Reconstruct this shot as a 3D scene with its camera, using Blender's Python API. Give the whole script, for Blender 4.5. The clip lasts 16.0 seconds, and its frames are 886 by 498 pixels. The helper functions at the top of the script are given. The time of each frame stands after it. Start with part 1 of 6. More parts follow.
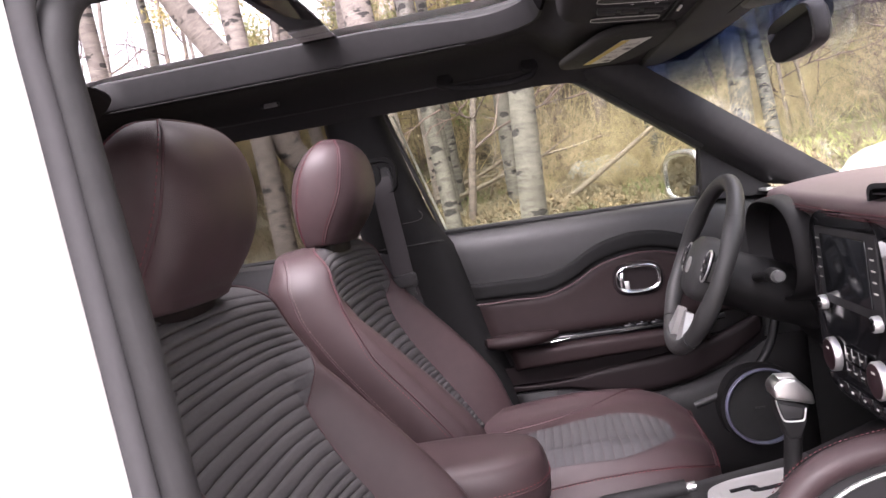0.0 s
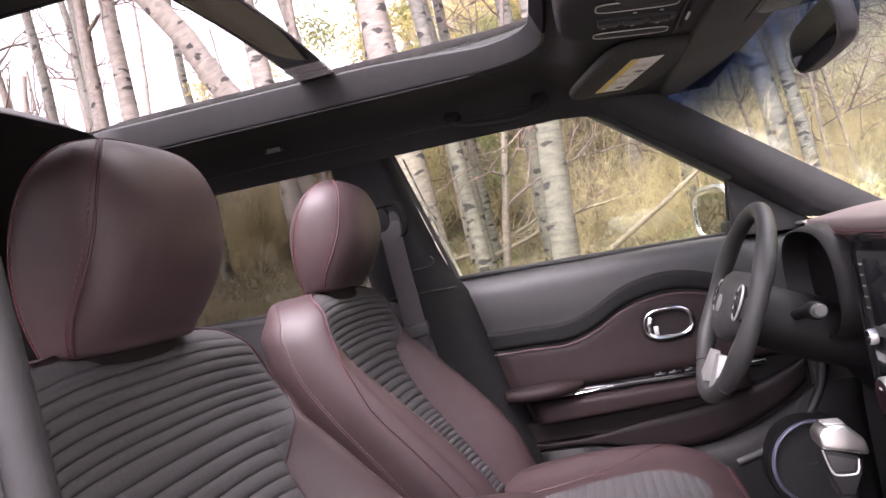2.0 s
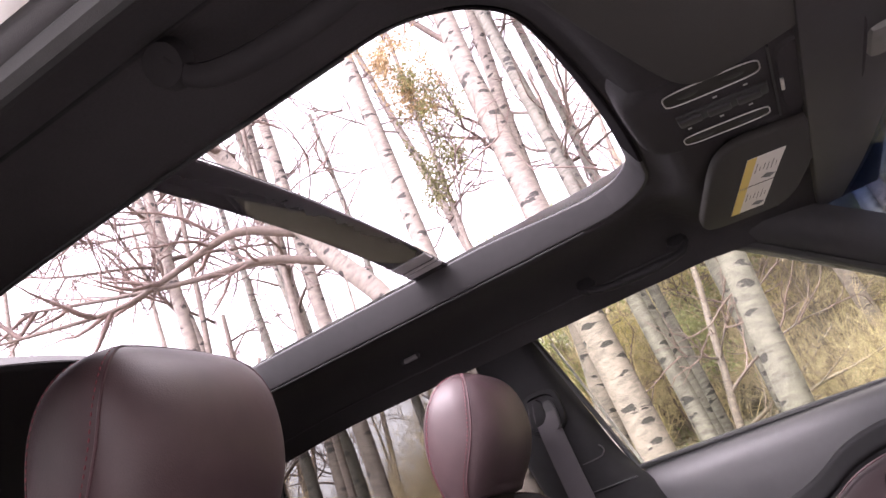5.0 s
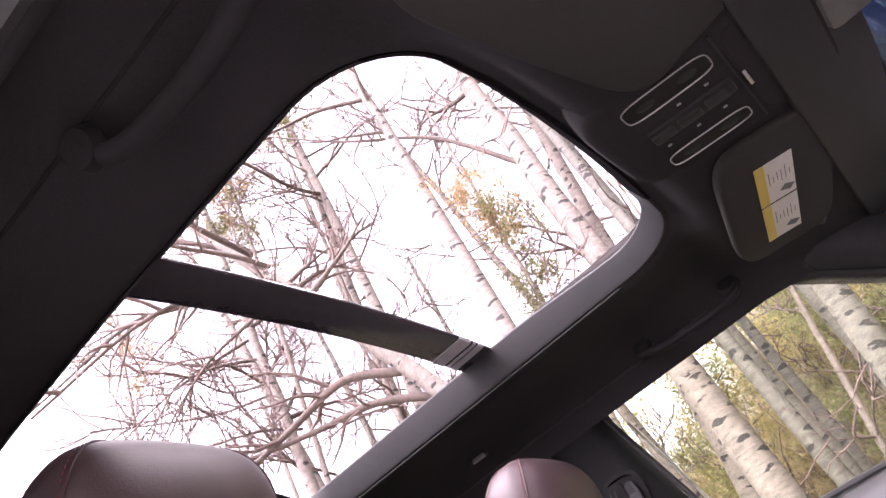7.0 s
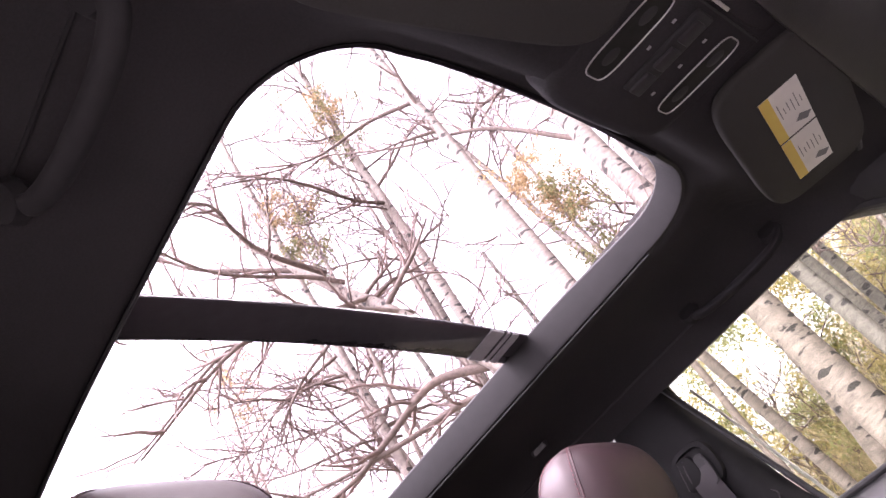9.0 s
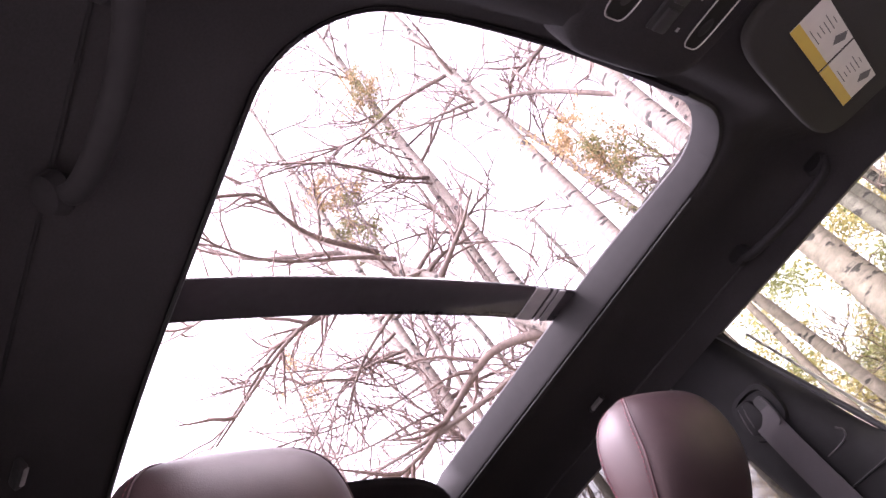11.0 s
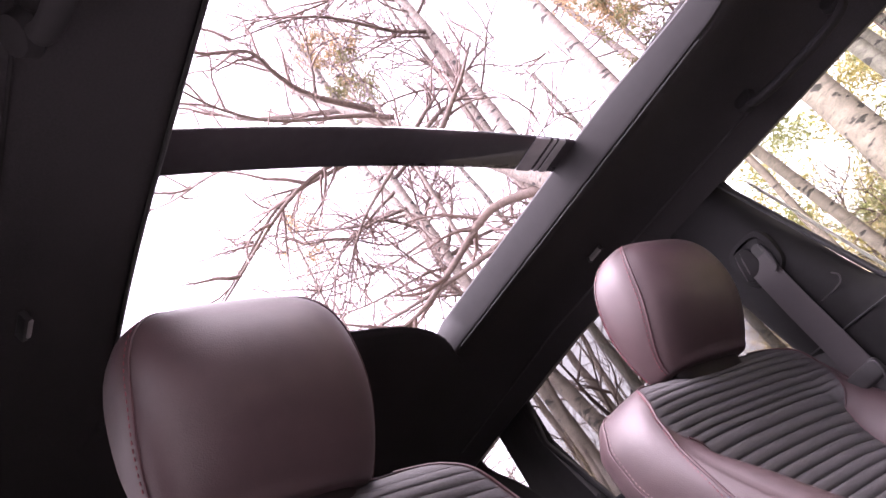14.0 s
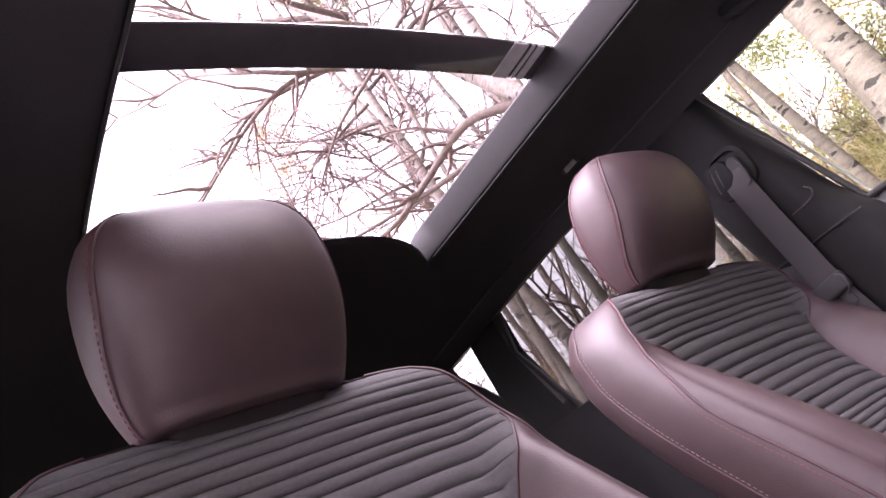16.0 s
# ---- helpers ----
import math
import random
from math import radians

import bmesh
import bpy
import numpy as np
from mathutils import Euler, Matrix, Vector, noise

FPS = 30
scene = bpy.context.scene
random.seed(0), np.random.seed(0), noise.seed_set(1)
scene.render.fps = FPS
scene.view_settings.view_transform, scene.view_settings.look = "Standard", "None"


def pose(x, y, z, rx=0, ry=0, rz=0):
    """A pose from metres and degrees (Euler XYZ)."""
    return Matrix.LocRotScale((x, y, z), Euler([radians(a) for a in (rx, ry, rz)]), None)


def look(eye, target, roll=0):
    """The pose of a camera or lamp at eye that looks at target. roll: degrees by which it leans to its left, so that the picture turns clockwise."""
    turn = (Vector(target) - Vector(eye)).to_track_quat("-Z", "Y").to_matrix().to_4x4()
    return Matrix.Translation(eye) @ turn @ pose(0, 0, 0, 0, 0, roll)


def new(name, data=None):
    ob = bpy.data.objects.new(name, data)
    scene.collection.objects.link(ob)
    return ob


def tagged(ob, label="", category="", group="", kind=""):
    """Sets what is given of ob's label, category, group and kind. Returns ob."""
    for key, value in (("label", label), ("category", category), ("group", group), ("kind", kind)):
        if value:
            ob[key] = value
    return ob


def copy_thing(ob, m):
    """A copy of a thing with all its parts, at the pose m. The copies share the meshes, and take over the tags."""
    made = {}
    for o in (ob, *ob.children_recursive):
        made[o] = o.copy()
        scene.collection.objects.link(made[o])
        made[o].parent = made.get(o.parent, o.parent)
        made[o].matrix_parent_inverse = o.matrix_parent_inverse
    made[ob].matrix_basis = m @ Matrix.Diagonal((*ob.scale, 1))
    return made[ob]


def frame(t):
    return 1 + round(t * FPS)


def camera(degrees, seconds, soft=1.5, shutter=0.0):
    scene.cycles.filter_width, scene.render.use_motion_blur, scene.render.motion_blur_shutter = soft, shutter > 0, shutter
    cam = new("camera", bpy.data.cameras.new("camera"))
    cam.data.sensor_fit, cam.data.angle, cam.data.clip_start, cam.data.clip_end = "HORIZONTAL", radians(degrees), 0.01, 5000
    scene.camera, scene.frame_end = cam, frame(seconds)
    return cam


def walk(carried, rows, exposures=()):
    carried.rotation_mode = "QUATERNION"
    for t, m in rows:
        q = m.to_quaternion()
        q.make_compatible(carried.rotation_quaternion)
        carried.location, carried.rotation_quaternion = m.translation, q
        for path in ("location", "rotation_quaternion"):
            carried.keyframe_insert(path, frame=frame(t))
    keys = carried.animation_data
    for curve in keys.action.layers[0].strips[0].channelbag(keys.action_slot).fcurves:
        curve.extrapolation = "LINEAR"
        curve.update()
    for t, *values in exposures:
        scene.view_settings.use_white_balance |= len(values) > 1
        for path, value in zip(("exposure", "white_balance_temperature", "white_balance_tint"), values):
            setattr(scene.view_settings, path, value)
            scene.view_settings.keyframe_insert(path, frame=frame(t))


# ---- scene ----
cam = camera(60.5, 16.0)
PATH = [
    (0, (0.407, -1.196, 1.159), (0.141, 0.781, 1.016), -9.6),
    (0.5, (0.418, -1.174, 1.147), (0.132, 0.802, 1.034), -9.9),
    (1, (0.429, -1.147, 1.132), (0.124, 0.828, 1.052), -10.2),
    (1.5, (0.44, -1.116, 1.117), (0.117, 0.857, 1.086), -10.4),
    (2, (0.453, -1.085, 1.101), (0.107, 0.884, 1.143), -11.0),
    (2.5, (0.467, -1.053, 1.088), (0.071, 0.902, 1.227), -11.9),
    (3, (0.481, -1.029, 1.077), (0.012, 0.894, 1.362), -13.4),
    (3.5, (0.497, -0.996, 1.061), (-0.061, 0.878, 1.484), -15.0),
    (4, (0.513, -0.962, 1.044), (-0.1, 0.867, 1.571), -16.8),
    (4.5, (0.529, -0.929, 1.027), (-0.12, 0.854, 1.659), -18.6),
    (5, (0.544, -0.895, 1.01), (-0.128, 0.838, 1.746), -20.2),
    (7.5, (0.627, -0.737, 0.884), (-0.1, 0.71, 2.056), -29.4),
    (8, (0.645, -0.698, 0.885), (-0.127, 0.721, 2.065), -30.7),
    (10.5, (0.659, -0.663, 0.852), (-0.272, 0.603, 2.09), -34.4),
    (11, (0.656, -0.66, 0.853), (-0.315, 0.599, 2.066), -34.4),
    (11.5, (0.653, -0.657, 0.853), (-0.362, 0.597, 2.035), -34.1),
    (12, (0.651, -0.655, 0.853), (-0.408, 0.598, 1.998), -33.7),
    (12.5, (0.646, -0.652, 0.854), (-0.457, 0.601, 1.955), -33.2),
    (13, (0.644, -0.651, 0.854), (-0.504, 0.604, 1.907), -32.6),
    (13.5, (0.64, -0.648, 0.854), (-0.551, 0.607, 1.857), -32.0),
    (14, (0.637, -0.646, 0.853), (-0.594, 0.61, 1.806), -31.5),
    (14.5, (0.632, -0.644, 0.853), (-0.632, 0.615, 1.758), -31.0),
    (15, (0.629, -0.642, 0.852), (-0.665, 0.622, 1.705), -30.7),
    (15.5, (0.625, -0.639, 0.851), (-0.696, 0.634, 1.649), -30.3),
    (16, (0.621, -0.638, 0.85), (-0.716, 0.648, 1.599), -30.0),
]
walk(cam, [(t, look(eye, target, roll)) for t, eye, target, roll in PATH], [(0.0, 2.89, 6400, 24), (3.0, 3.23, 6400, 26), (5.0, 3.28, 6400, 28), (8.0, 3.30, 6350, 33), (16.0, 3.40, 6300, 37)])

# ---- light ----
world = bpy.data.worlds.new("overcast_sky")
scene.world = world
world.use_nodes = True
wn, wl = world.node_tree.nodes, world.node_tree.links
sky = wn.new("ShaderNodeTexSky")
sky.sky_type, sky.sun_disc = "NISHITA", False
sky.sun_elevation, sky.sun_rotation = radians(52), radians(200)
sky.air_density, sky.dust_density, sky.ozone_density = 1.0, 6.0, 0.6
soft_sky = wn.new("ShaderNodeHueSaturation")
soft_sky.inputs["Saturation"].default_value = 0.12
wl.new(sky.outputs[0], soft_sky.inputs["Color"])
wl.new(soft_sky.outputs[0], wn["Background"].inputs[0])
wn["Background"].inputs[1].default_value = 0.15
sun = new("sun", bpy.data.lights.new("sun", "SUN"))
sun.data.energy, sun.data.angle, sun.data.color = 0.85, radians(60), (1.0, 0.95, 0.9)
sun.matrix_world = look((0.6, 2.6, 12), (0, 0, 0))


# ---- small tools ----
def curve(pts):
    """A smooth function through (x, y) pairs."""
    xs, ys = np.array([p[0] for p in pts], float), np.array([p[1] for p in pts], float)
    m = np.gradient(ys, xs) if len(xs) > 2 else np.full(2, (ys[1] - ys[0]) / (xs[1] - xs[0]))

    def fn(x):
        x = min(max(x, xs[0]), xs[-1])
        i = int(min(max(np.searchsorted(xs, x) - 1, 0), len(xs) - 2))
        h = xs[i + 1] - xs[i]
        t = (x - xs[i]) / h
        return float(ys[i] * (1 + 2 * t) * (1 - t) ** 2 + m[i] * h * t * (1 - t) ** 2
                     + ys[i + 1] * t * t * (3 - 2 * t) - m[i + 1] * h * t * t * (1 - t))
    return fn


def mesh_of(bm, smooth=True, sharp=40):
    bmesh.ops.recalc_face_normals(bm, faces=bm.faces[:])
    me = bpy.data.meshes.new("mesh")
    bm.to_mesh(me)
    bm.free()
    if smooth:
        me.shade_smooth()
        me.set_sharp_from_angle(angle=radians(sharp))
    return me


def part(name, bm, material, parent=None, label="", smooth=True, sharp=40):
    """Links a bmesh as one mesh object under a thing or a part."""
    me = mesh_of(bm, smooth, sharp)
    me.name = name
    me.materials.append(material)
    ob = new(name, me)
    ob.parent = parent
    return tagged(ob, label) if label else ob


def thing(name, label, category, group="", kind="", at=(0, 0, 0)):
    ob = new(name)
    ob.empty_display_size = 0.05
    ob.location = at
    return tagged(ob, label, category, group, kind)


def loft(rings, closed=True, cap=True, bm=None):
    bm = bm or bmesh.new()
    rows = [[bm.verts.new(p) for p in ring] for ring in rings]
    n = len(rows[0])
    for a, b in zip(rows, rows[1:]):
        for i in range(n if closed else n - 1):
            j = (i + 1) % n
            bm.faces.new((a[i], a[j], b[j], b[i]))
    if cap and closed:
        bm.faces.new(rows[0][::-1])
        bm.faces.new(rows[-1])
    return bm


def grid(fn, nu, nv, thick=0.0, bm=None, back=None):
    """A sheet fn(u, v), u and v from 0 to 1; thick: metres of depth behind it, towards back."""
    bm = bm or bmesh.new()
    rows = [[bm.verts.new(fn(i / nu, j / nv)) for i in range(nu + 1)] for j in range(nv + 1)]
    faces = [bm.faces.new((a[i], a[i + 1], b[i + 1], b[i])) for a, b in zip(rows, rows[1:]) for i in range(nu)]
    if thick and back:
        off = Vector(back) * thick
        rear = [[bm.verts.new(v.co + off) for v in row] for row in rows]
        for a, b in zip(rear, rear[1:]):
            for i in range(nu):
                bm.faces.new((a[i], b[i], b[i + 1], a[i + 1]))
        rim = rows[0] + [r[-1] for r in rows[1:]] + rows[-1][-2::-1] + [r[0] for r in rows[-2:0:-1]]
        rim2 = rear[0] + [r[-1] for r in rear[1:]] + rear[-1][-2::-1] + [r[0] for r in rear[-2:0:-1]]
        for i in range(len(rim)):
            j = (i + 1) % len(rim)
            bm.faces.new((rim[j], rim[i], rim2[i], rim2[j]))
    elif thick:
        bmesh.ops.recalc_face_normals(bm, faces=faces)
        bmesh.ops.solidify(bm, geom=faces, thickness=thick)
    return bm


def box(c, s, bevel=0.004, seg=2, m=None, bm=None):
    bm = bm or bmesh.new()
    mat4 = Matrix.Translation(c) @ (m or Matrix()) @ Matrix.Diagonal((*s, 1))
    made = bmesh.ops.create_cube(bm, size=1.0, matrix=mat4)
    if bevel:
        edges = {e for v in made["verts"] for e in v.link_edges}
        bmesh.ops.bevel(bm, geom=list(edges), offset=bevel, segments=seg, affect="EDGES", profile=0.5)
    return bm


def prism(poly, axis, a, b, bevel=0.0, seg=2, bm=None):
    """A polygon of two coordinates, drawn out along axis from a to b."""
    bm = bm or bmesh.new()

    def at(p, h):
        q = list(p)
        q.insert("xyz".index(axis), h)
        return q
    lo, hi = [bm.verts.new(at(p, a)) for p in poly], [bm.verts.new(at(p, b)) for p in poly]
    n = len(poly)
    bm.faces.new(lo[::-1])
    bm.faces.new(hi)
    for i in range(n):
        bm.faces.new((lo[i], lo[(i + 1) % n], hi[(i + 1) % n], hi[i]))
    if bevel:
        bmesh.ops.bevel(bm, geom=bm.edges[:], offset=bevel, segments=seg, affect="EDGES", profile=0.5, clamp_overlap=True)
    return bm


def tube(pts, radii, sides=8, bm=None, cap=True, flat=1.0, uv=False, closed=False):
    """A round bar along a path; flat: its second thickness over its first."""
    bm = bm or bmesh.new()
    pts = [Vector(p) for p in pts]
    if not hasattr(radii, "__len__"):
        radii = [radii] * len(pts)
    n = len(pts)
    up = None
    rows, dist = [], 0.0
    uvl = bm.loops.layers.uv.verify() if uv else None
    vs = []
    for i, p in enumerate(pts):
        if closed:
            d = (pts[(i + 1) % n] - pts[i - 1]).normalized()
        else:
            d = (pts[min(i + 1, n - 1)] - pts[max(i - 1, 0)]).normalized()
        if up is None:
            up = d.orthogonal().normalized() if abs(d.z) > 0.9 else (Vector((0, 0, 1)) - d * d.z).normalized()
        up = (up - d * up.dot(d)).normalized()
        side = d.cross(up)
        rows.append([bm.verts.new(p + radii[i] * (math.cos(a) * side + flat * math.sin(a) * up))
                     for a in (math.tau * k / sides for k in range(sides))])
        dist += (p - pts[i - 1]).length if i else 0
        vs.append(dist)
    pairs = list(zip(range(n - 1), range(1, n))) + ([(n - 1, 0)] if closed else [])
    for a, b in pairs:
        for k in range(sides):
            j = (k + 1) % sides
            f = bm.faces.new((rows[a][k], rows[a][j], rows[b][j], rows[b][k]))
            if uv:
                r = math.tau * radii[0] / sides
                for loop, (uu, vv) in zip(f.loops, ((k * r, vs[a]), ((k + 1) * r, vs[a]), ((k + 1) * r, vs[b]), (k * r, vs[b]))):
                    loop[uvl].uv = (uu, vv)
    if cap and not closed:
        bm.faces.new(rows[0][::-1])
        bm.faces.new(rows[-1])
    return bm


def lathe(profile, m, sides=32, bm=None, hoop=False):
    """(radius, height) pairs turned round the local z of m."""
    bm = bm or bmesh.new()
    rings = [[m @ Vector((r * math.cos(a), r * math.sin(a), h)) for a in (math.tau * k / sides for k in range(sides))]
             for r, h in profile]
    return loft(rings + rings[:1], cap=False, bm=bm) if hoop else loft(rings, bm=bm)


def smooth_path(pts, n=8):
    """Catmull-Rom through the points."""
    p = [Vector(q) for q in pts]
    p = [2 * p[0] - p[1]] + p + [2 * p[-1] - p[-2]]
    out = []
    for a, b, c, d in zip(p, p[1:], p[2:], p[3:]):
        for k in range(n):
            t = k / n
            out.append(0.5 * (2 * b + (c - a) * t + (2 * a - 5 * b + 4 * c - d) * t * t + (3 * b - a - 3 * c + d) * t ** 3))
    return out + [p[-2]]


def stitches(pts, length, gap, radius, bm=None, lift=None):
    """Short threads along a path."""
    bm = bm or bmesh.new()
    p = [Vector(q) for q in pts]
    pos, nxt = 0.0, 0.0
    for a, b in zip(p, p[1:]):
        d = (b - a).length
        while nxt < pos + d:
            s = a + (b - a) * ((nxt - pos) / d)
            e = s + (b - a).normalized() * length
            tube([s, (s + e) / 2, e], [radius * 0.5, radius, radius * 0.5], 4, bm)
            nxt += length + gap
        pos += d
    return bm


# ---- materials ----
def mat(name, col, rough=0.5, metal=0.0, var=0.15, scale=6.0, fine=60.0, bump=0.15, grain=900.0, cells=False, coat=0.0, spec=0.5,
        col2=None, dist=0.001):
    m = bpy.data.materials.new(name)
    m.use_nodes = True
    n, l = m.node_tree.nodes, m.node_tree.links
    bsdf = n["Principled BSDF"]
    bsdf.inputs["Roughness"].default_value, bsdf.inputs["Metallic"].default_value = rough, metal
    bsdf.inputs["Coat Weight"].default_value = coat
    bsdf.inputs["Specular IOR Level"].default_value = spec
    tc = n.new("ShaderNodeTexCoord")
    big, small = n.new("ShaderNodeTexNoise"), n.new("ShaderNodeTexNoise")
    big.inputs["Scale"].default_value, small.inputs["Scale"].default_value = scale, fine
    big.inputs["Detail"].default_value = small.inputs["Detail"].default_value = 4
    mix = n.new("ShaderNodeMath")
    mix.operation = "ADD"
    for t in (big, small):
        l.new(tc.outputs["Object"], t.inputs["Vector"])
    l.new(big.outputs[0], mix.inputs[0])
    l.new(small.outputs[0], mix.inputs[1])
    ramp = n.new("ShaderNodeMapRange")
    ramp.inputs["From Min"].default_value, ramp.inputs["From Max"].default_value = 0.7, 1.3
    l.new(mix.outputs[0], ramp.inputs["Value"])
    cm = n.new("ShaderNodeMix")
    cm.data_type = "RGBA"
    lo = col2 or [c * (1 - var) for c in col]
    hi = col if col2 else [min(1, c * (1 + var)) for c in col]
    cm.inputs["A"].default_value, cm.inputs["B"].default_value = (*lo, 1), (*hi, 1)
    l.new(ramp.outputs[0], cm.inputs["Factor"])
    l.new(cm.outputs["Result"], bsdf.inputs["Base Color"])
    rr = n.new("ShaderNodeMapRange")
    rr.inputs["To Min"].default_value, rr.inputs["To Max"].default_value = rough * 0.85, min(1, rough * 1.15)
    l.new(big.outputs[0], rr.inputs["Value"])
    l.new(rr.outputs[0], bsdf.inputs["Roughness"])
    if bump:
        b = n.new("ShaderNodeBump")
        b.inputs["Strength"].default_value, b.inputs["Distance"].default_value = bump, dist
        g = n.new("ShaderNodeTexVoronoi" if cells else "ShaderNodeTexNoise")
        g.inputs["Scale"].default_value = grain
        l.new(tc.outputs["Object"], g.inputs["Vector"])
        l.new(g.outputs[0], b.inputs["Height"])
        l.new(b.outputs[0], bsdf.inputs["Normal"])
    return m


def glass(name, tint, gloss=1.0, band=None):
    """A thin pane: clear, with the shine of its surface. band: a shade along its upper edge, (colour, low z, high z)."""
    m = bpy.data.materials.new(name)
    m.use_nodes = True
    n, l = m.node_tree.nodes, m.node_tree.links
    n.remove(n["Principled BSDF"])
    clear, shine, mix, lw = (n.new("ShaderNode" + k) for k in ("BsdfTransparent", "BsdfGlossy", "MixShader", "LayerWeight"))
    clear.inputs[0].default_value, shine.inputs["Roughness"].default_value = (*tint, 1), 0.02
    lw.inputs["Blend"].default_value = 0.5
    pw, ad = n.new("ShaderNodeMath"), n.new("ShaderNodeMath")
    pw.operation, pw.inputs[1].default_value = "POWER", 5.0
    ad.operation, ad.inputs[1].default_value, ad.inputs[2].default_value = "MULTIPLY_ADD", 0.5 * gloss, 0.03 * gloss
    l.new(lw.outputs["Facing"], pw.inputs[0])
    l.new(pw.outputs[0], ad.inputs[0])
    l.new(ad.outputs[0], mix.inputs[0])
    l.new(clear.outputs[0], mix.inputs[1])
    l.new(shine.outputs[0], mix.inputs[2])
    l.new(mix.outputs[0], n["Material Output"].inputs[0])
    if band:
        col, z0, z1 = band
        tc, sep, mr, cm = n.new("ShaderNodeTexCoord"), n.new("ShaderNodeSeparateXYZ"), n.new("ShaderNodeMapRange"), n.new("ShaderNodeMix")
        cm.data_type = "RGBA"
        mr.inputs["From Min"].default_value, mr.inputs["From Max"].default_value = z0, z1
        cm.inputs["A"].default_value, cm.inputs["B"].default_value = (*tint, 1), (*col, 1)
        l.new(tc.outputs["Object"], sep.inputs[0])
        l.new(sep.outputs["Z"], mr.inputs["Value"])
        l.new(mr.outputs[0], cm.inputs["Factor"])
        l.new(cm.outputs["Result"], clear.inputs[0])
    return m


def bark(name, light, dark, marks=1.0):
    """Birch bark: pale skin with dark eyes, fine cross lines and grey stains; uv in metres round and along the stem."""
    m = bpy.data.materials.new(name)
    m.use_nodes = True
    n, l = m.node_tree.nodes, m.node_tree.links
    bsdf = n["Principled BSDF"]
    bsdf.inputs["Roughness"].default_value = 0.85
    uv = n.new("ShaderNodeTexCoord")
    oi = n.new("ShaderNodeObjectInfo")

    def mapped(sx, sy):
        mp = n.new("ShaderNodeMapping")
        mp.inputs["Scale"].default_value = (sx, sy, 1)
        l.new(uv.outputs["UV"], mp.inputs["Vector"])
        add = n.new("ShaderNodeVectorMath")
        add.operation = "MULTIPLY_ADD"
        add.inputs[1].default_value = (1, 1, 1)
        l.new(mp.outputs[0], add.inputs[0])
        com = n.new("ShaderNodeCombineXYZ")
        mul = n.new("ShaderNodeMath")
        mul.operation, mul.inputs[1].default_value = "MULTIPLY", 37.0
        l.new(oi.outputs["Random"], mul.inputs[0])
        l.new(mul.outputs[0], com.inputs[2])
        l.new(com.outputs[0], add.inputs[2])
        return add.outputs[0]

    def spots(sx, sy, scale, lo, hi, wobble):
        src = mapped(sx, sy)
        nz = n.new("ShaderNodeTexNoise")
        nz.inputs["Scale"].default_value, nz.inputs["Detail"].default_value = scale * 2.2, 5
        l.new(src, nz.inputs["Vector"])
        ad = n.new("ShaderNodeVectorMath")
        ad.operation = "MULTIPLY_ADD"
        ad.inputs[1].default_value = (wobble,) * 3
        l.new(nz.outputs["Color"], ad.inputs[0])
        l.new(src, ad.inputs[2])
        v = n.new("ShaderNodeTexVoronoi")
        v.inputs["Scale"].default_value = scale
        l.new(ad.outputs[0], v.inputs["Vector"])
        mr = n.new("ShaderNodeMapRange")
        mr.inputs["From Min"].default_value, mr.inputs["From Max"].default_value = lo, hi
        mr.inputs["To Min"].default_value, mr.inputs["To Max"].default_value = 1, 0
        l.new(v.outputs["Distance"], mr.inputs["Value"])
        return mr.outputs[0]
    eyes = spots(4.2, 11.0, 1.0, 0.22 * marks, 0.255 * marks, 0.85)
    lines = spots(7.0, 40.0, 1.0, 0.26, 0.42, 0.9)
    stain = n.new("ShaderNodeTexNoise")
    stain.inputs["Scale"].default_value, stain.inputs["Detail"].default_value = 9, 10
    l.new(mapped(1, 2.5), stain.inputs["Vector"])
    st = n.new("ShaderNodeMapRange")
    st.inputs["From Min"].default_value, st.inputs["From Max"].default_value = 0.35, 0.7
    l.new(stain.outputs[0], st.inputs["Value"])
    col = None
    for fac, c, w in ((st.outputs[0], [a * 0.52 for a in light], 0.75), (lines, [a * 0.35 for a in light], 0.45), (eyes, dark, 0.95)):
        cm = n.new("ShaderNodeMix")
        cm.data_type = "RGBA"
        k = n.new("ShaderNodeMath")
        k.operation, k.inputs[1].default_value = "MULTIPLY", w
        l.new(fac, k.inputs[0])
        l.new(k.outputs[0], cm.inputs["Factor"])
        if col is None:
            cm.inputs["A"].default_value = (*light, 1)
        else:
            l.new(col, cm.inputs["A"])
        cm.inputs["B"].default_value = (*c, 1)
        col = cm.outputs["Result"]
    l.new(col, bsdf.inputs["Base Color"])
    b = n.new("ShaderNodeBump")
    b.inputs["Strength"].default_value, b.inputs["Distance"].default_value = 0.6, 0.01
    l.new(stain.outputs[0], b.inputs["Height"])
    l.new(b.outputs[0], bsdf.inputs["Normal"])
    return m


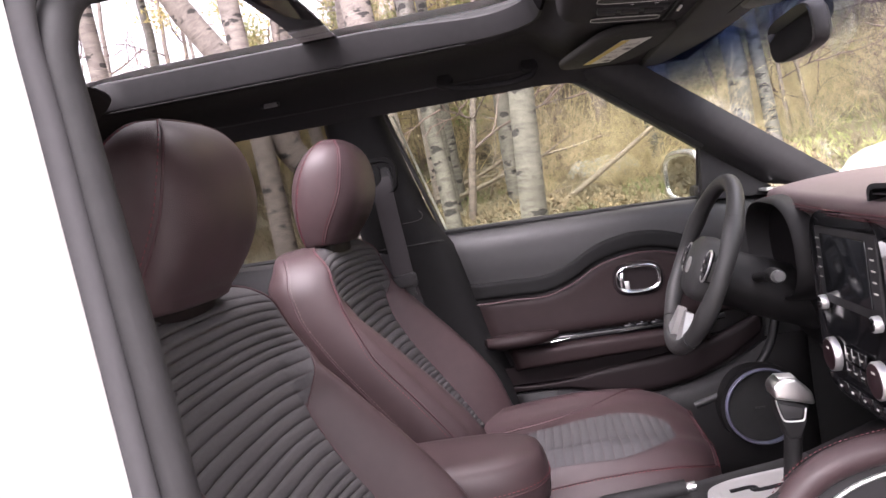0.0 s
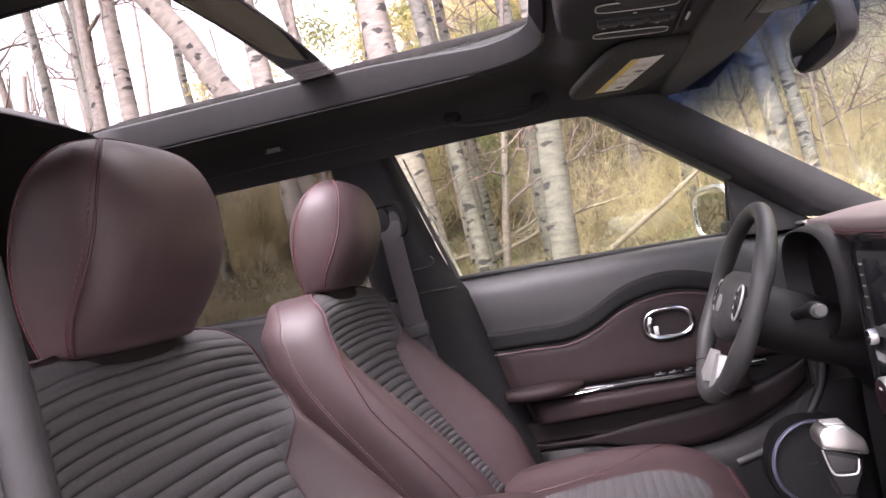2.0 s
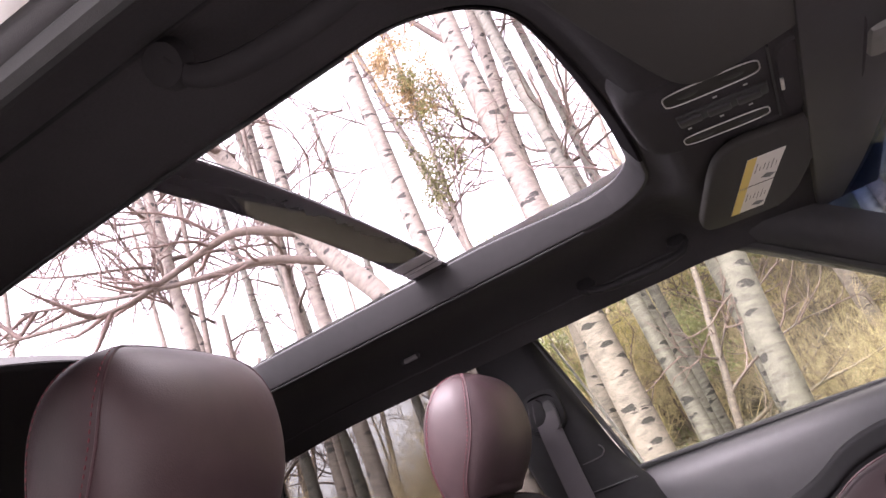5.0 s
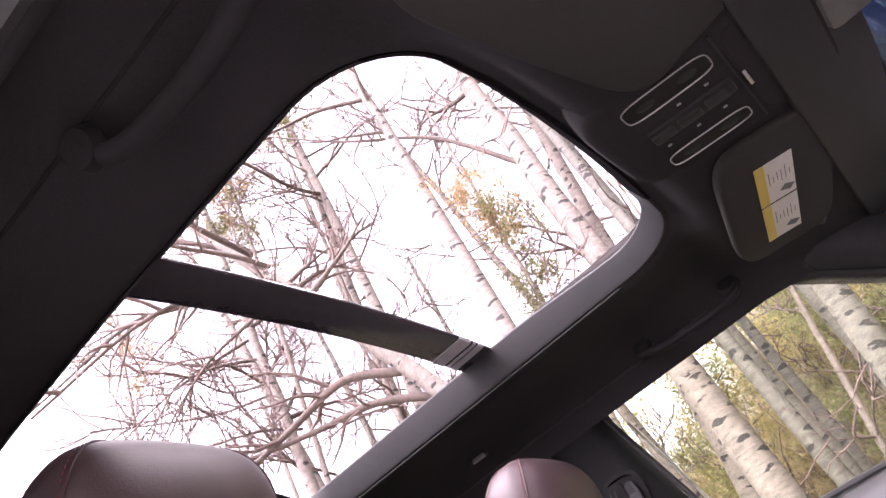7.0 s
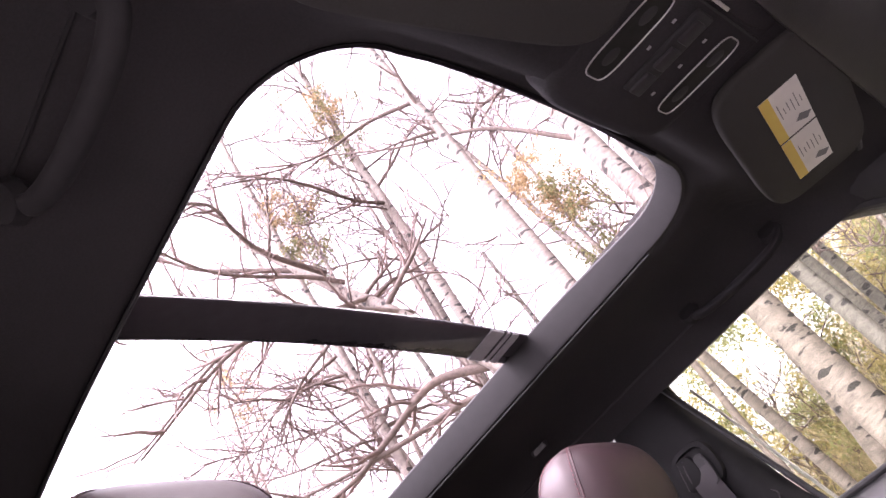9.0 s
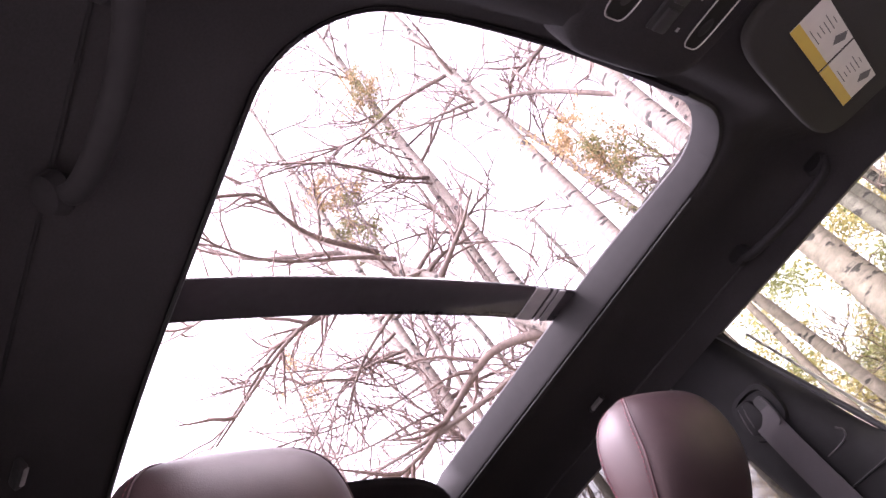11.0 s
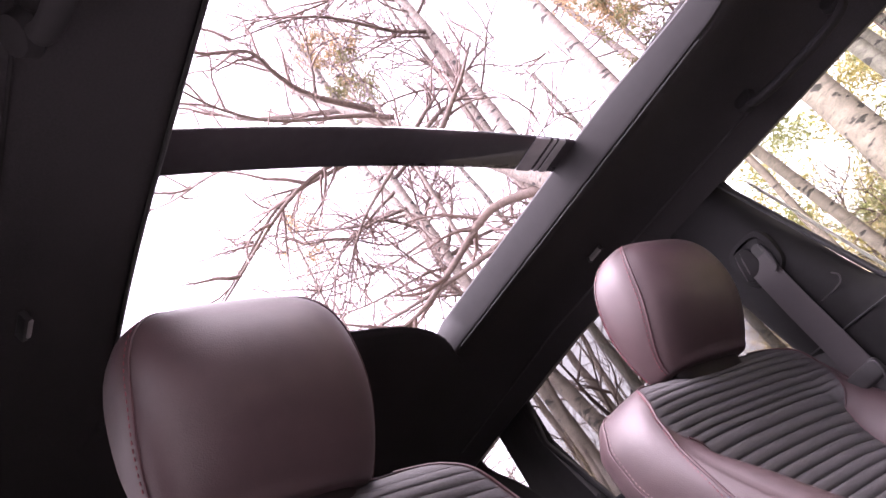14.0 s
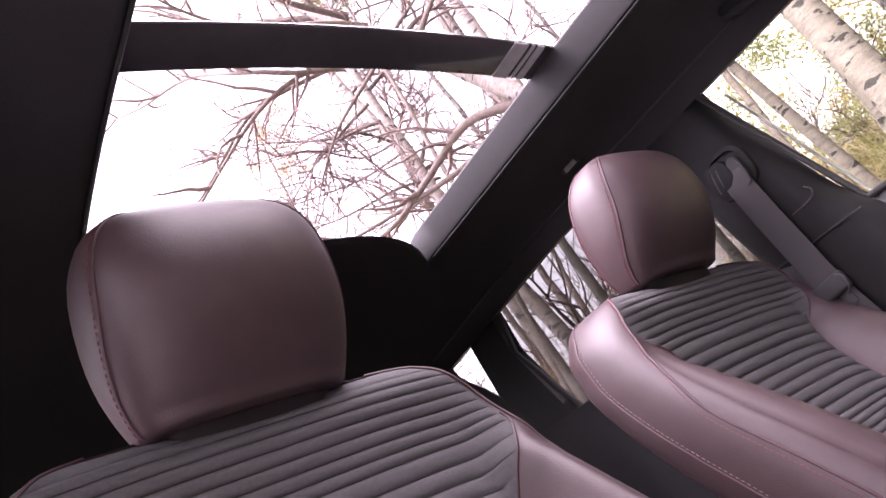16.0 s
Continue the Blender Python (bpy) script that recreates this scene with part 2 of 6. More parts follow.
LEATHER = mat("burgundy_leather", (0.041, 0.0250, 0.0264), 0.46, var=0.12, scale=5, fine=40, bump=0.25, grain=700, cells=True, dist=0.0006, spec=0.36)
# The same leather made paler: windscreen light and sheen put into the colour.
LITLEATHER = mat("lit_burgundy_leather", (0.075, 0.052, 0.054), 0.5, var=0.12, scale=5, fine=40, bump=0.3, grain=700, cells=True, dist=0.0006, spec=0.6)
# Seat leather darkened: the weaker light on the door is put into the colour.
SHADELEATHER = mat("shaded_burgundy_leather", (0.0150, 0.0092, 0.0096), 0.55, var=0.12, scale=5, fine=40, bump=0.25, grain=700, cells=True, dist=0.0006, spec=0.15)
QUILT = mat("charcoal_quilted_cloth", (0.047, 0.0443, 0.0465), 0.8, var=0.2, scale=8, fine=300, bump=0.4, grain=1500, dist=0.0008)
PALETHREAD = mat("pale_pink_thread", (0.15, 0.10, 0.10), 0.7, var=0.2, bump=0)
THREAD = mat("red_thread", (0.125, 0.021, 0.030), 0.7, var=0.2, bump=0)
DULLTHREAD = mat("dark_red_thread", (0.13, 0.026, 0.032), 0.7, var=0.2, bump=0)
# Burgundy darkened: shade in recesses and low on the door, put into the colour.
SHADEPANEL = mat("shade_darkened_burgundy", (0.0085, 0.0052, 0.0058), 0.6, spec=0.2, var=0.12, bump=0.25, grain=900, cells=True, dist=0.0005)
PIPING = mat("dark_red_piping", (0.036, 0.011, 0.014), 0.6, var=0.2, bump=0)
HEADLINER = mat("charcoal_headliner_cloth", (0.0240, 0.0222, 0.0232), 0.95, var=0.2, scale=9, fine=400, bump=0.5, grain=1200, spec=0.15)
TRIM = mat("black_grained_plastic", (0.022, 0.021, 0.022), 0.6, spec=0.3, var=0.15, bump=0.3, grain=1400, cells=True, dist=0.0004)
SOFT = mat("soft_touch_dark_grey_plastic", (0.0185, 0.0178, 0.0188), 0.5, var=0.12, bump=0.3, grain=1200, cells=True, dist=0.0004)
RAIL = mat("grey_sunroof_trim", (0.0195, 0.0183, 0.0191), 0.6, var=0.08, bump=0.15, grain=1500, spec=0.2)
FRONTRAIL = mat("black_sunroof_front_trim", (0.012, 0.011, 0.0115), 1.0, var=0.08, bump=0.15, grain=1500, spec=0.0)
DASHBLACK = mat("black_dash_plastic", (0.0085, 0.0080, 0.0084), 0.6, spec=0.25, var=0.15, bump=0.3, grain=1400, cells=True, dist=0.0004)
GLOSSBLACK = mat("piano_black", (0.008, 0.008, 0.009), 0.08, var=0.1, bump=0, coat=0.5)
SATIN = mat("satin_silver", (0.62, 0.61, 0.60), 0.36, 0.75, var=0.05, bump=0.05)
CHROME = mat("chrome", (0.72, 0.72, 0.72), 0.2, 1.0, var=0.03, bump=0)
# Black plastic darkened: shade of the door fold and pillar put into the colour.
SHADEBLACK = mat("shade_darkened_black_plastic", (0.0075, 0.0072, 0.0075), 0.75, spec=0.15, var=0.15, bump=0.3, grain=1400, cells=True, dist=0.0004)
KNOBMETAL = mat("brushed_knob_metal", (0.58, 0.57, 0.56), 0.28, 1.0, var=0.06, bump=0.05)
HANDLE = mat("charcoal_handle_plastic", (0.014, 0.013, 0.0135), 0.85, var=0.15, bump=0.2, grain=900, spec=0.12)
RUBBER = mat("black_rubber", (0.012, 0.012, 0.012), 0.75, var=0.2, bump=0.2)
WHITE = mat("white_car_paint", (0.70, 0.685, 0.66), 0.25, var=0.02, bump=0, coat=0.6)
CARPET = mat("black_carpet", (0.012, 0.012, 0.012), 1.0, var=0.3, fine=500, bump=0.8, grain=900)
BELT = mat("grey_seat_belt_webbing", (0.021, 0.0172, 0.019), 0.7, var=0.1, fine=500, bump=0.4, grain=1600)
WHEELLEATHER = mat("black_wheel_leather", (0.028, 0.027, 0.027), 0.5, var=0.12, bump=0.3, grain=900, cells=True, dist=0.0005)
VISORCLOTH = mat("grey_visor_cloth", (0.028, 0.0265, 0.0243), 0.9, var=0.1, fine=400, bump=0.4, grain=1200, spec=0.2)
DARKFACE = mat("dark_red_knob_face", (0.02, 0.008, 0.010), 0.4, var=0.1, bump=0)
PALESEAL = mat("grey_weather_strip", (0.055, 0.053, 0.056), 0.7, var=0.06, bump=0.1, grain=900, spec=0.3)
PAPER = mat("white_label", (0.52, 0.50, 0.46), 0.6, var=0.04, bump=0)
YELLOW = mat("yellow_label", (0.50, 0.36, 0.06), 0.6, var=0.04, bump=0)
INK = mat("grey_print", (0.10, 0.10, 0.10), 0.7, var=0.1, bump=0)
SCREEN = mat("dark_screen", (0.012, 0.013, 0.015), 0.1, var=0.1, bump=0)
MIRROR = mat("mirror_glass", (0.75, 0.77, 0.78), 0.02, 1.0, var=0.02, bump=0)
LENS = mat("lamp_lens", (0.25, 0.25, 0.25), 0.3, var=0.1, bump=0)
SIDEGLASS = glass("side_window_glass", (0.73, 0.755, 0.68), 0.7)
ROOFGLASS = glass("sunroof_glass", (0.96, 0.95, 0.96), 0.4)
TINTED = glass("tinted_glass", (0.43, 0.43, 0.42), 0.8)
LIGHTTINT = glass("lightly_tinted_glass", (0.75, 0.75, 0.74), 0.6)
SHADED = glass("windscreen_glass", (0.88, 0.91, 0.89), 0.7, ((0.17, 0.23, 0.38), 1.285, 1.36))
BIRCH = bark("birch_bark", (0.205, 0.176, 0.153), (0.018, 0.016, 0.015), 1.15)
GREYBIRCH = bark("grey_birch_bark", (0.132, 0.124, 0.105), (0.018, 0.016, 0.015), 1.2)
BROWNBARK = bark("brown_bark", (0.17, 0.14, 0.12), (0.025, 0.02, 0.018), 0.7)
TWIG = mat("twig_bark", (0.125, 0.088, 0.078), 0.9, var=0.35, scale=3, fine=20, bump=0)
LIMB = mat("grey_brown_limb_bark", (0.098, 0.075, 0.064), 0.9, var=0.35, scale=4, fine=30, bump=0.3, grain=40, dist=0.004)
DEADWOOD = mat("dead_wood", (0.18, 0.15, 0.115), 0.9, var=0.3, scale=6, fine=40, bump=0.6, grain=60, dist=0.01)
DRYTWIG = mat("dry_brush", (0.39, 0.32, 0.185), 0.95, var=0.3, scale=1.2, fine=10, bump=0)
ROCK = mat("pale_granite", (0.27, 0.27, 0.245), 0.9, var=0.25, scale=3, fine=40, bump=0.7, grain=30, dist=0.02)
def leaf(name, col):
    """A thin leaf that lets some light through."""
    m = mat(name, col, 0.7, var=0.35, scale=2, fine=9, bump=0)
    n, l = m.node_tree.nodes, m.node_tree.links
    thin, mix = n.new("ShaderNodeBsdfTranslucent"), n.new("ShaderNodeMixShader")
    mix.inputs[0].default_value = 0.5
    l.new(n["Principled BSDF"].inputs["Base Color"].links[0].from_socket, thin.inputs["Color"])
    l.new(n["Principled BSDF"].outputs[0], mix.inputs[1])
    l.new(thin.outputs[0], mix.inputs[2])
    l.new(mix.outputs[0], n["Material Output"].inputs[0])
    return m


LEAFGREEN = leaf("olive_leaf", (0.135, 0.130, 0.055))
LEAFYELLOW = leaf("yellow_leaf", (0.37, 0.32, 0.13))
LEAFLIME = leaf("lime_leaf", (0.24, 0.255, 0.11))
LEAFORANGE = leaf("orange_leaf", (0.27, 0.19, 0.10))
DRYGRASS = mat("dry_grass", (0.17, 0.14, 0.085), 0.95, var=0.3, scale=0.8, fine=7, bump=0)
GREENGRASS = mat("green_grass", (0.10, 0.14, 0.04), 0.9, var=0.3, scale=0.8, fine=7, bump=0)
LITTER = mat("fallen_leaves", (0.20, 0.145, 0.08), 0.9, var=0.5, scale=1.5, fine=12, bump=0, col2=(0.11, 0.09, 0.06))
MEADOW = mat("meadow_grass_blades", (0.27, 0.28, 0.10), 0.9, var=0.35, scale=0.6, fine=6, bump=0)
SOIL = mat("leaf_litter", (0.135, 0.115, 0.08), 1.0, var=0.4, scale=0.7, fine=9, bump=0.8, grain=14, dist=0.05, col2=(0.095, 0.09, 0.05))


# ---- car shell ----
def hole_ring(grow, back=0.0):
    """The sunroof opening, widened by grow metres and drawn back at its rear edge, as (x, y) points."""
    w, wn, fx, r = 0.386 + grow, 0.360 + grow, 0.462 + grow, 0.130 + grow
    pts = []
    for k in range(24):
        y = -wn + 0.030 + (w + wn - 0.030) * k / 24
        pts.append((-0.355 - 0.15 * abs(y / (w if y > 0 else wn - 0.030)) ** 3 - grow - back, y))
    for k in range(20):
        pts.append((-0.505 - grow - back + (fx - r + 0.505 + grow + back) * k / 20, w))
    for k in range(12):
        a = radians(90 - 90 * k / 12)
        pts.append((fx - r + r * math.cos(a), w - r + r * math.sin(a)))
    for k in range(14):
        y = (w - r) - (w + wn - 2 * r) * k / 14
        pts.append((fx + 0.012 * (1 - (y / (w - r)) ** 2), y))
    for k in range(12):
        a = radians(-90 * k / 12)
        pts.append((fx - r + r * math.cos(a), -(wn - r) + r * math.sin(a)))
    for k in range(20):
        x = fx - r + (-0.505 - grow - back - fx + r) * k / 20
        pts.append((x, -wn + 0.030 * min(1.0, max(0.0, (0.05 - x) / 0.555)) ** 2))
    return pts


def liner_z(x, y):
    """Height of the roof lining."""
    a = min(max((abs(y) - 0.37) / 0.25, 0), 1.3)
    dy = 0.082 * (a ** 4.5 if a < 1 else 0.5 + 0.5 * a)
    b = min(max((x - 0.425) / 0.12, 0), 1)
    df = 0.056 * b * b * (3 - 2 * b) + 0.12 * max(x - 0.545, 0)
    c = max(-0.42 - x, 0)
    dr = 0.07 * c
    return 1.452 - (dy ** 3 + df ** 3) ** (1 / 3) - dr


def to_edge(p, x0, x1, w):
    """From the middle of the roof through p to the edge of a rectangle."""
    cx = -0.03
    dx, dy = p[0] - cx, p[1]
    k = min(((x1 - cx) / dx if dx > 0 else (x0 - cx) / dx) if abs(dx) > 1e-6 else 9, w / abs(dy) if abs(dy) > 1e-6 else 9)
    return cx + dx * k, dy * k


car = thing("car", "white compact car with dark headliner and sunroof, passenger door open", "car")

inner = hole_ring(0)
rings = [[(x, y, 1.470 if i > 23 else 1.4665) for i, (x, y) in enumerate(hole_ring(-0.001, 0.02))], [(x, y, 1.459) for x, y in hole_ring(0.001)],
         [(x, y, 1.4525) for x, y in hole_ring(0.008)], [(x, y, 1.450) for x, y in hole_ring(0.018)]]
base = hole_ring(0.018)
for k in (0.08, 0.18, 0.3, 0.45, 0.6, 0.75, 0.9, 1.0):
    row = []
    for p in base:
        e = to_edge(p, -1.25, 0.70, 0.622)
        x, y = p[0] + (e[0] - p[0]) * k, p[1] + (e[1] - p[1]) * k
        row.append((x, y, min(liner_z(x, y), 1.450)))
    rings.append(row)
part("headliner", loft(rings, cap=False), HEADLINER, car, "charcoal cloth roof lining", sharp=60)

# upright trim round the opening, leaning inwards, with a joint at each front corner
def trim_top(x):
    k = min(max((0.36 - x) / 0.25, 0.0), 1.0, max((x + 0.50) / 0.08, 0.0))
    return 0.014 * k * k * (3 - 2 * k)


ring_steps = ((0.002, 1.4555, 0), (-0.003, 1.4565, 0), (-0.006, 1.461, 0), (-0.019, 1.497, 1), (-0.017, 1.501, 1), (0.02, 1.502, 1))
front_run = [i for i, p in enumerate(inner) if p[0] > 0.40 and p[1] < 0.24]
corner_run = [i for i, p in enumerate(inner) if p[0] > 0.3675 and p[1] > 0.20 and i <= front_run[0]]
rest_run = list(range(front_run[-1], len(inner))) + list(range(0, corner_run[0] + 1))
corner_run = list(range(corner_run[0], front_run[0] + 1))
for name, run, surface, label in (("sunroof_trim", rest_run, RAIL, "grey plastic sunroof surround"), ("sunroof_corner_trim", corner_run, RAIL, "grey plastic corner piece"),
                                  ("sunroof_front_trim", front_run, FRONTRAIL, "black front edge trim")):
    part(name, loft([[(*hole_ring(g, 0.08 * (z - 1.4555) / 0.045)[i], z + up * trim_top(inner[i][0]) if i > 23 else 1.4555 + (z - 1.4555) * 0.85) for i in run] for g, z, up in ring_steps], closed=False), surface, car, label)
part("trim_joint", tube([(0.3685, 0.3805, 1.459), (0.3695, 0.3670, 1.499)], 0.0009, 6), RUBBER, car)
part("trim_groove", tube([(x, 0.3875, 1.4535) for x in np.linspace(-0.48, 0.31, 20)], 0.0020, 6), RUBBER, car)
part("trim_groove", tube([(x, -0.3615 + 0.030 * max(0.0, (0.05 - x) / 0.555) ** 2, 1.4535) for x in np.linspace(-0.48, 0.31, 20)], 0.0020, 6), RUBBER, car)

# outer roof skin and its frame above the lining
rings = []
for k in (0.06, 0.2, 0.5, 0.8, 1.0):
    row = []
    for p in hole_ring(0.02, 0.14):
        e = to_edge(p, -1.30, 0.69, 0.665)
        x, y = p[0] + (e[0] - p[0]) * k, p[1] + (e[1] - p[1]) * k
        row.append((x, y, liner_z(x, y) + 0.092 - 0.035 * k))
    rings.append(row)
part("roof_skin", loft(rings, cap=False), WHITE, car, "white painted roof", sharp=60)


part("sunroof_frame", loft([[(x, y, z) for x, y in hole_ring(g, 0.11)] for g, z in ((0.034, 1.501), (0.036, 1.520), (0.045, 1.528), (0.06, 1.530), (0.065, 1.52))], cap=False), RUBBER, car, "black sunroof frame")


def crown(y):
    return 0.024 * (1 - (y / 0.42) ** 2)


def roof_pane(x0, x1):
    return grid(lambda u, v: (x0 + (x1 - x0) * u, -0.43 + 0.86 * v, 1.532 + crown(-0.43 + 0.86 * v)), 2, 24, 0.004)


for x0, x1 in ((0.044, 0.49), (-0.64, -0.018)):
    pane = part("sunroof_glass", roof_pane(x0, x1), ROOFGLASS, car, "clear sunroof pane")
    pane.visible_shadow = False


def bar_section(y, dz=0.0):
    z = 1.506 + crown(y) + dz
    x0, x1 = -0.023, 0.052
    return [(x0, y, z + 0.005), (x0 + 0.001, y, z + 0.001), (x0 + 0.004, y, z), (x1 - 0.004, y, z), (x1 - 0.001, y, z + 0.001), (x1, y, z + 0.003), (x1 - 0.001, y, z + 0.006), (x0, y, z + 0.006)]


ys = np.linspace(-0.41, 0.41, 32)
part("sunroof_crossbar", loft([bar_section(y) for y in ys]), mat("satin_black_bar", (0.050, 0.046, 0.050), 0.06, var=0.1, bump=0, coat=0.4), car, "satin black bar across the sunroof")
part("crossbar_web", loft([[(-0.006, y, 1.5115 + crown(y)), (0.034, y, 1.5115 + crown(y)), (0.034, y, 1.531 + crown(y)), (-0.006, y, 1.531 + crown(y))] for y in ys]), RUBBER, car)
for y0, y1 in ((0.278, 0.309), (0.318, 0.324), (0.331, 0.345)):
    part("bar_bracket", loft([bar_section(y, -0.0025) for y in np.linspace(y0, y1, 4)]), mat("bar_bracket_grey", (0.34, 0.33, 0.34), 0.4, bump=0.05), car)
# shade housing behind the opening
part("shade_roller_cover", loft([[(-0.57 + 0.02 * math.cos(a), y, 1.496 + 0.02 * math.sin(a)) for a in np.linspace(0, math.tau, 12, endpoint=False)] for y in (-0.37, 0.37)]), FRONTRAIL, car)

# roof rails beside the door openings
for s in (1, -1):
    prof = ((0.700, 1.427), (0.708, 1.432), (0.714, 1.445), (0.69, 1.475), (0.655, 1.49), (0.650, 1.46), (0.680, 1.437))
    cover = ((0.610, 1.396), (0.628, 1.383), (0.652, 1.382), (0.676, 1.388), (0.694, 1.396), (0.682, 1.42), (0.61, 1.42))
    if s < 0:
        prof = ((0.646, 1.374), (0.664, 1.368), (0.690, 1.376), (0.705, 1.395), (0.714, 1.43), (0.69, 1.475), (0.655, 1.49), (0.650, 1.46))
        cover = ((0.604, 1.384), (0.616, 1.366), (0.628, 1.360), (0.640, 1.366), (0.644, 1.380), (0.642, 1.42), (0.604, 1.42))
    rows = []
    for x in np.linspace(-1.25, 0.62, 24):
        d = liner_z(x, 0.62) - liner_z(0.1, 0.62)
        d = min(max(d, -0.06), 0)
        rows.append([(x, s * y, z + d) for y, z in prof])
    part("roof_rail", loft(rows), WHITE, car, "white painted roof side rail")
    rows = [[(x, s * y, z + min(max(liner_z(x, 0.62) - liner_z(0.1, 0.62), -0.06), 0)) for y, z in cover] for x in np.linspace(-1.25, 0.62, 24)]
    part("roof_rail_cover", loft(rows), TRIM, car, "black inner roof rail cover")
    up = 0.030 if s > 0 else 0.0
    part("door_seal", tube(smooth_path([(-1.0, s * 0.632, 1.345 + up), (-0.4, s * 0.634, 1.355 + up), (0.1, s * 0.634, 1.357 + up), (0.42, s * 0.634, 1.356 + up), (0.53, s * 0.634, 1.342 + up), (0.62, s * 0.636, 1.28 + up), (0.80, s * 0.645, 1.14 + up)]), 0.010, 8), RUBBER, car)
    seam_y = 0.588 if s > 0 else 0.514
    part("headliner_edge_seam", tube([(x, s * seam_y, liner_z(x, seam_y) - 0.0015) for x in np.linspace(-0.9, 0.42, 24)], 0.0024, 8), TRIM if s > 0 else HANDLE, car)

# pillars
pf = curve([(0.32, 0.365), (0.5, 0.33), (0.70, 0.272), (0.88, 0.222), (1.04, 0.178), (1.07, 0.158), (1.20, 0.112), (1.37, 0.068)])
pr = curve([(0.32, 0.08), (0.6, 0.05), (0.9, 0.0), (1.06, -0.042), (1.37, -0.088)])
py = curve([(0.32, 0.66), (0.8, 0.655), (1.05, 0.642), (1.2, 0.634), (1.37, 0.622)])
for s in (1, -1):
    up = 0.019 if s > 0 else 0.0

    def pillar(u, v, s=s):
        z = 0.32 + (1.05 + up) * v
        a, b = pr(z), pf(z)
        if s < 0:
            b = min(b, 0.185 - 0.13 * (z - 0.9)) - 0.05
        return a + (b - a) * u, s * (py(z) + 0.045 * (abs(2 * u - 1) ** 6)), z
    # The far side takes the darker copy, with its shade painted in.
    part("pillar_trim", grid(pillar, 12, 30, 0.012, back=(0, s, 0)), SHADEBLACK if s > 0 else TRIM, car, "black plastic centre pillar trim")
    ap = []
    for k in np.linspace(0, 1, 16):
        lo = Vector((0.50 + 0.43 * k, 0.640 + 0.02 * k, (1.394 if s > 0 else 1.378) - 0.335 * k ** 1.02))
        hi = Vector((0.655 + 0.45 * k, 0.592, 1.393 - 0.36 * k))
        mid = (lo + hi) / 2 + Vector((0, -0.03, -0.004))
        q1, q2 = (lo * 3 + hi) / 4 + Vector((0, -0.026, -0.004)), (lo + hi * 3) / 4 + Vector((0, -0.018, 0))
        ap.append([(p.x, s * p.y, p.z) for p in (lo, q1, mid, q2, hi, hi + Vector((0.02, 0.08, 0.0)), lo + Vector((0.0, 0.06, 0)))])
    part("windscreen_pillar", loft(ap), TRIM, car, "dark grey sloping windscreen pillar trim")
    part("rear_pillar", prism([(-0.682, 1.384), (-0.824, 1.384), (-0.818, 1.20), (-0.72, 1.05), (-0.618, 1.05), (-0.618, 1.092), (-0.704, 1.262)], "y", *sorted((s * 0.652, s * 0.69)), bevel=0.012), TRIM, car)
    part("tail_pillar", prism([(-0.885, 1.395), (-0.918, 1.372), (-0.930, 1.343), (-0.922, 1.318), (-0.897, 1.290), (-0.850, 1.245), (-0.819, 1.207), (-0.70, 1.04), (-0.70, 0.9), (-1.25, 0.9), (-1.25, 1.37)], "y", *sorted((s * 0.656, s * 0.661)), bevel=0.0015), TRIM, car)
    part("rear_side_trim", prism([(0.06, 1.045), (-0.70, 1.068), (-1.25, 1.05), (-1.25, 0.3), (0.10, 0.3)], "y", *sorted((s * 0.64, s * 0.71)), bevel=0.02), TRIM, car, "black rear door inner trim")
    part("rear_door_skin", prism([(0.085, 0.99), (-1.5, 1.03), (-1.5, 0.3), (0.085, 0.26)], "y", *sorted((s * 0.76, s * 0.80)), bevel=0.01), WHITE, car, "white painted rear door")
    part("side_sill", box((-0.1, s * 0.73, 0.28), (2.4, 0.14, 0.12), 0.02), WHITE, car)
    for pts, tone, r in (([(-0.030, 1.352 + 2.9 * up), (-0.674, 1.352 + 2.9 * up), (-0.700, 1.262), (-0.616, 1.090), (-0.60, 1.060), (0.02, 1.058)], TINTED, 0.008),
                         ([(-0.80, 1.385), (-0.90, 1.385), (-0.955, 1.350), (-0.945, 1.300), (-0.885, 1.230), (-0.80, 1.17)], LIGHTTINT, 0.003)):
        pane = part("rear_side_glass", prism(pts, "y", *sorted((s * 0.678, s * 0.682))), tone, car, "tinted side glass")
        pane.visible_shadow = False
        part("glass_seal", tube([(x, s * 0.670, z) for x, z in pts], r, 6, closed=True), RUBBER, car)

# near pillar edge at the open door: seal and painted jamb
def jamb(u, v):
    z = 0.35 + 1.08 * v
    return 0.096 - 0.06 * (z - 1.0) - 0.02 * u, -0.712 - 0.10 * u, z


part("door_jamb", grid(jamb, 8, 30, 0.01, back=(-1, 0, 0)), WHITE, car, "white painted door jamb")
part("door_jamb_outer", grid(lambda u, v: (0.079 - 0.16 * u, -0.815 - 0.004 * u, 0.35 + 0.80 * v), 4, 10, 0.01), WHITE, car)
part("window_frame_outer", prism([(0.079, 1.14), (0.069, 1.43), (-0.04, 1.43), (-0.04, 1.14)], "y", -0.80, -0.775, bevel=0.006), WHITE, car)
part("pillar_seal", tube(smooth_path([(0.127, -0.706, 0.4), (0.112, -0.706, 0.8), (0.100, -0.706, 1.05), (0.088, -0.705, 1.24), (0.082, -0.703, 1.335), (0.104, -0.692, 1.372), (0.13, -0.672, 1.394), (0.24, -0.66, 1.404)]), 0.0095, 12), PALESEAL, car, "grey rubber door seal")
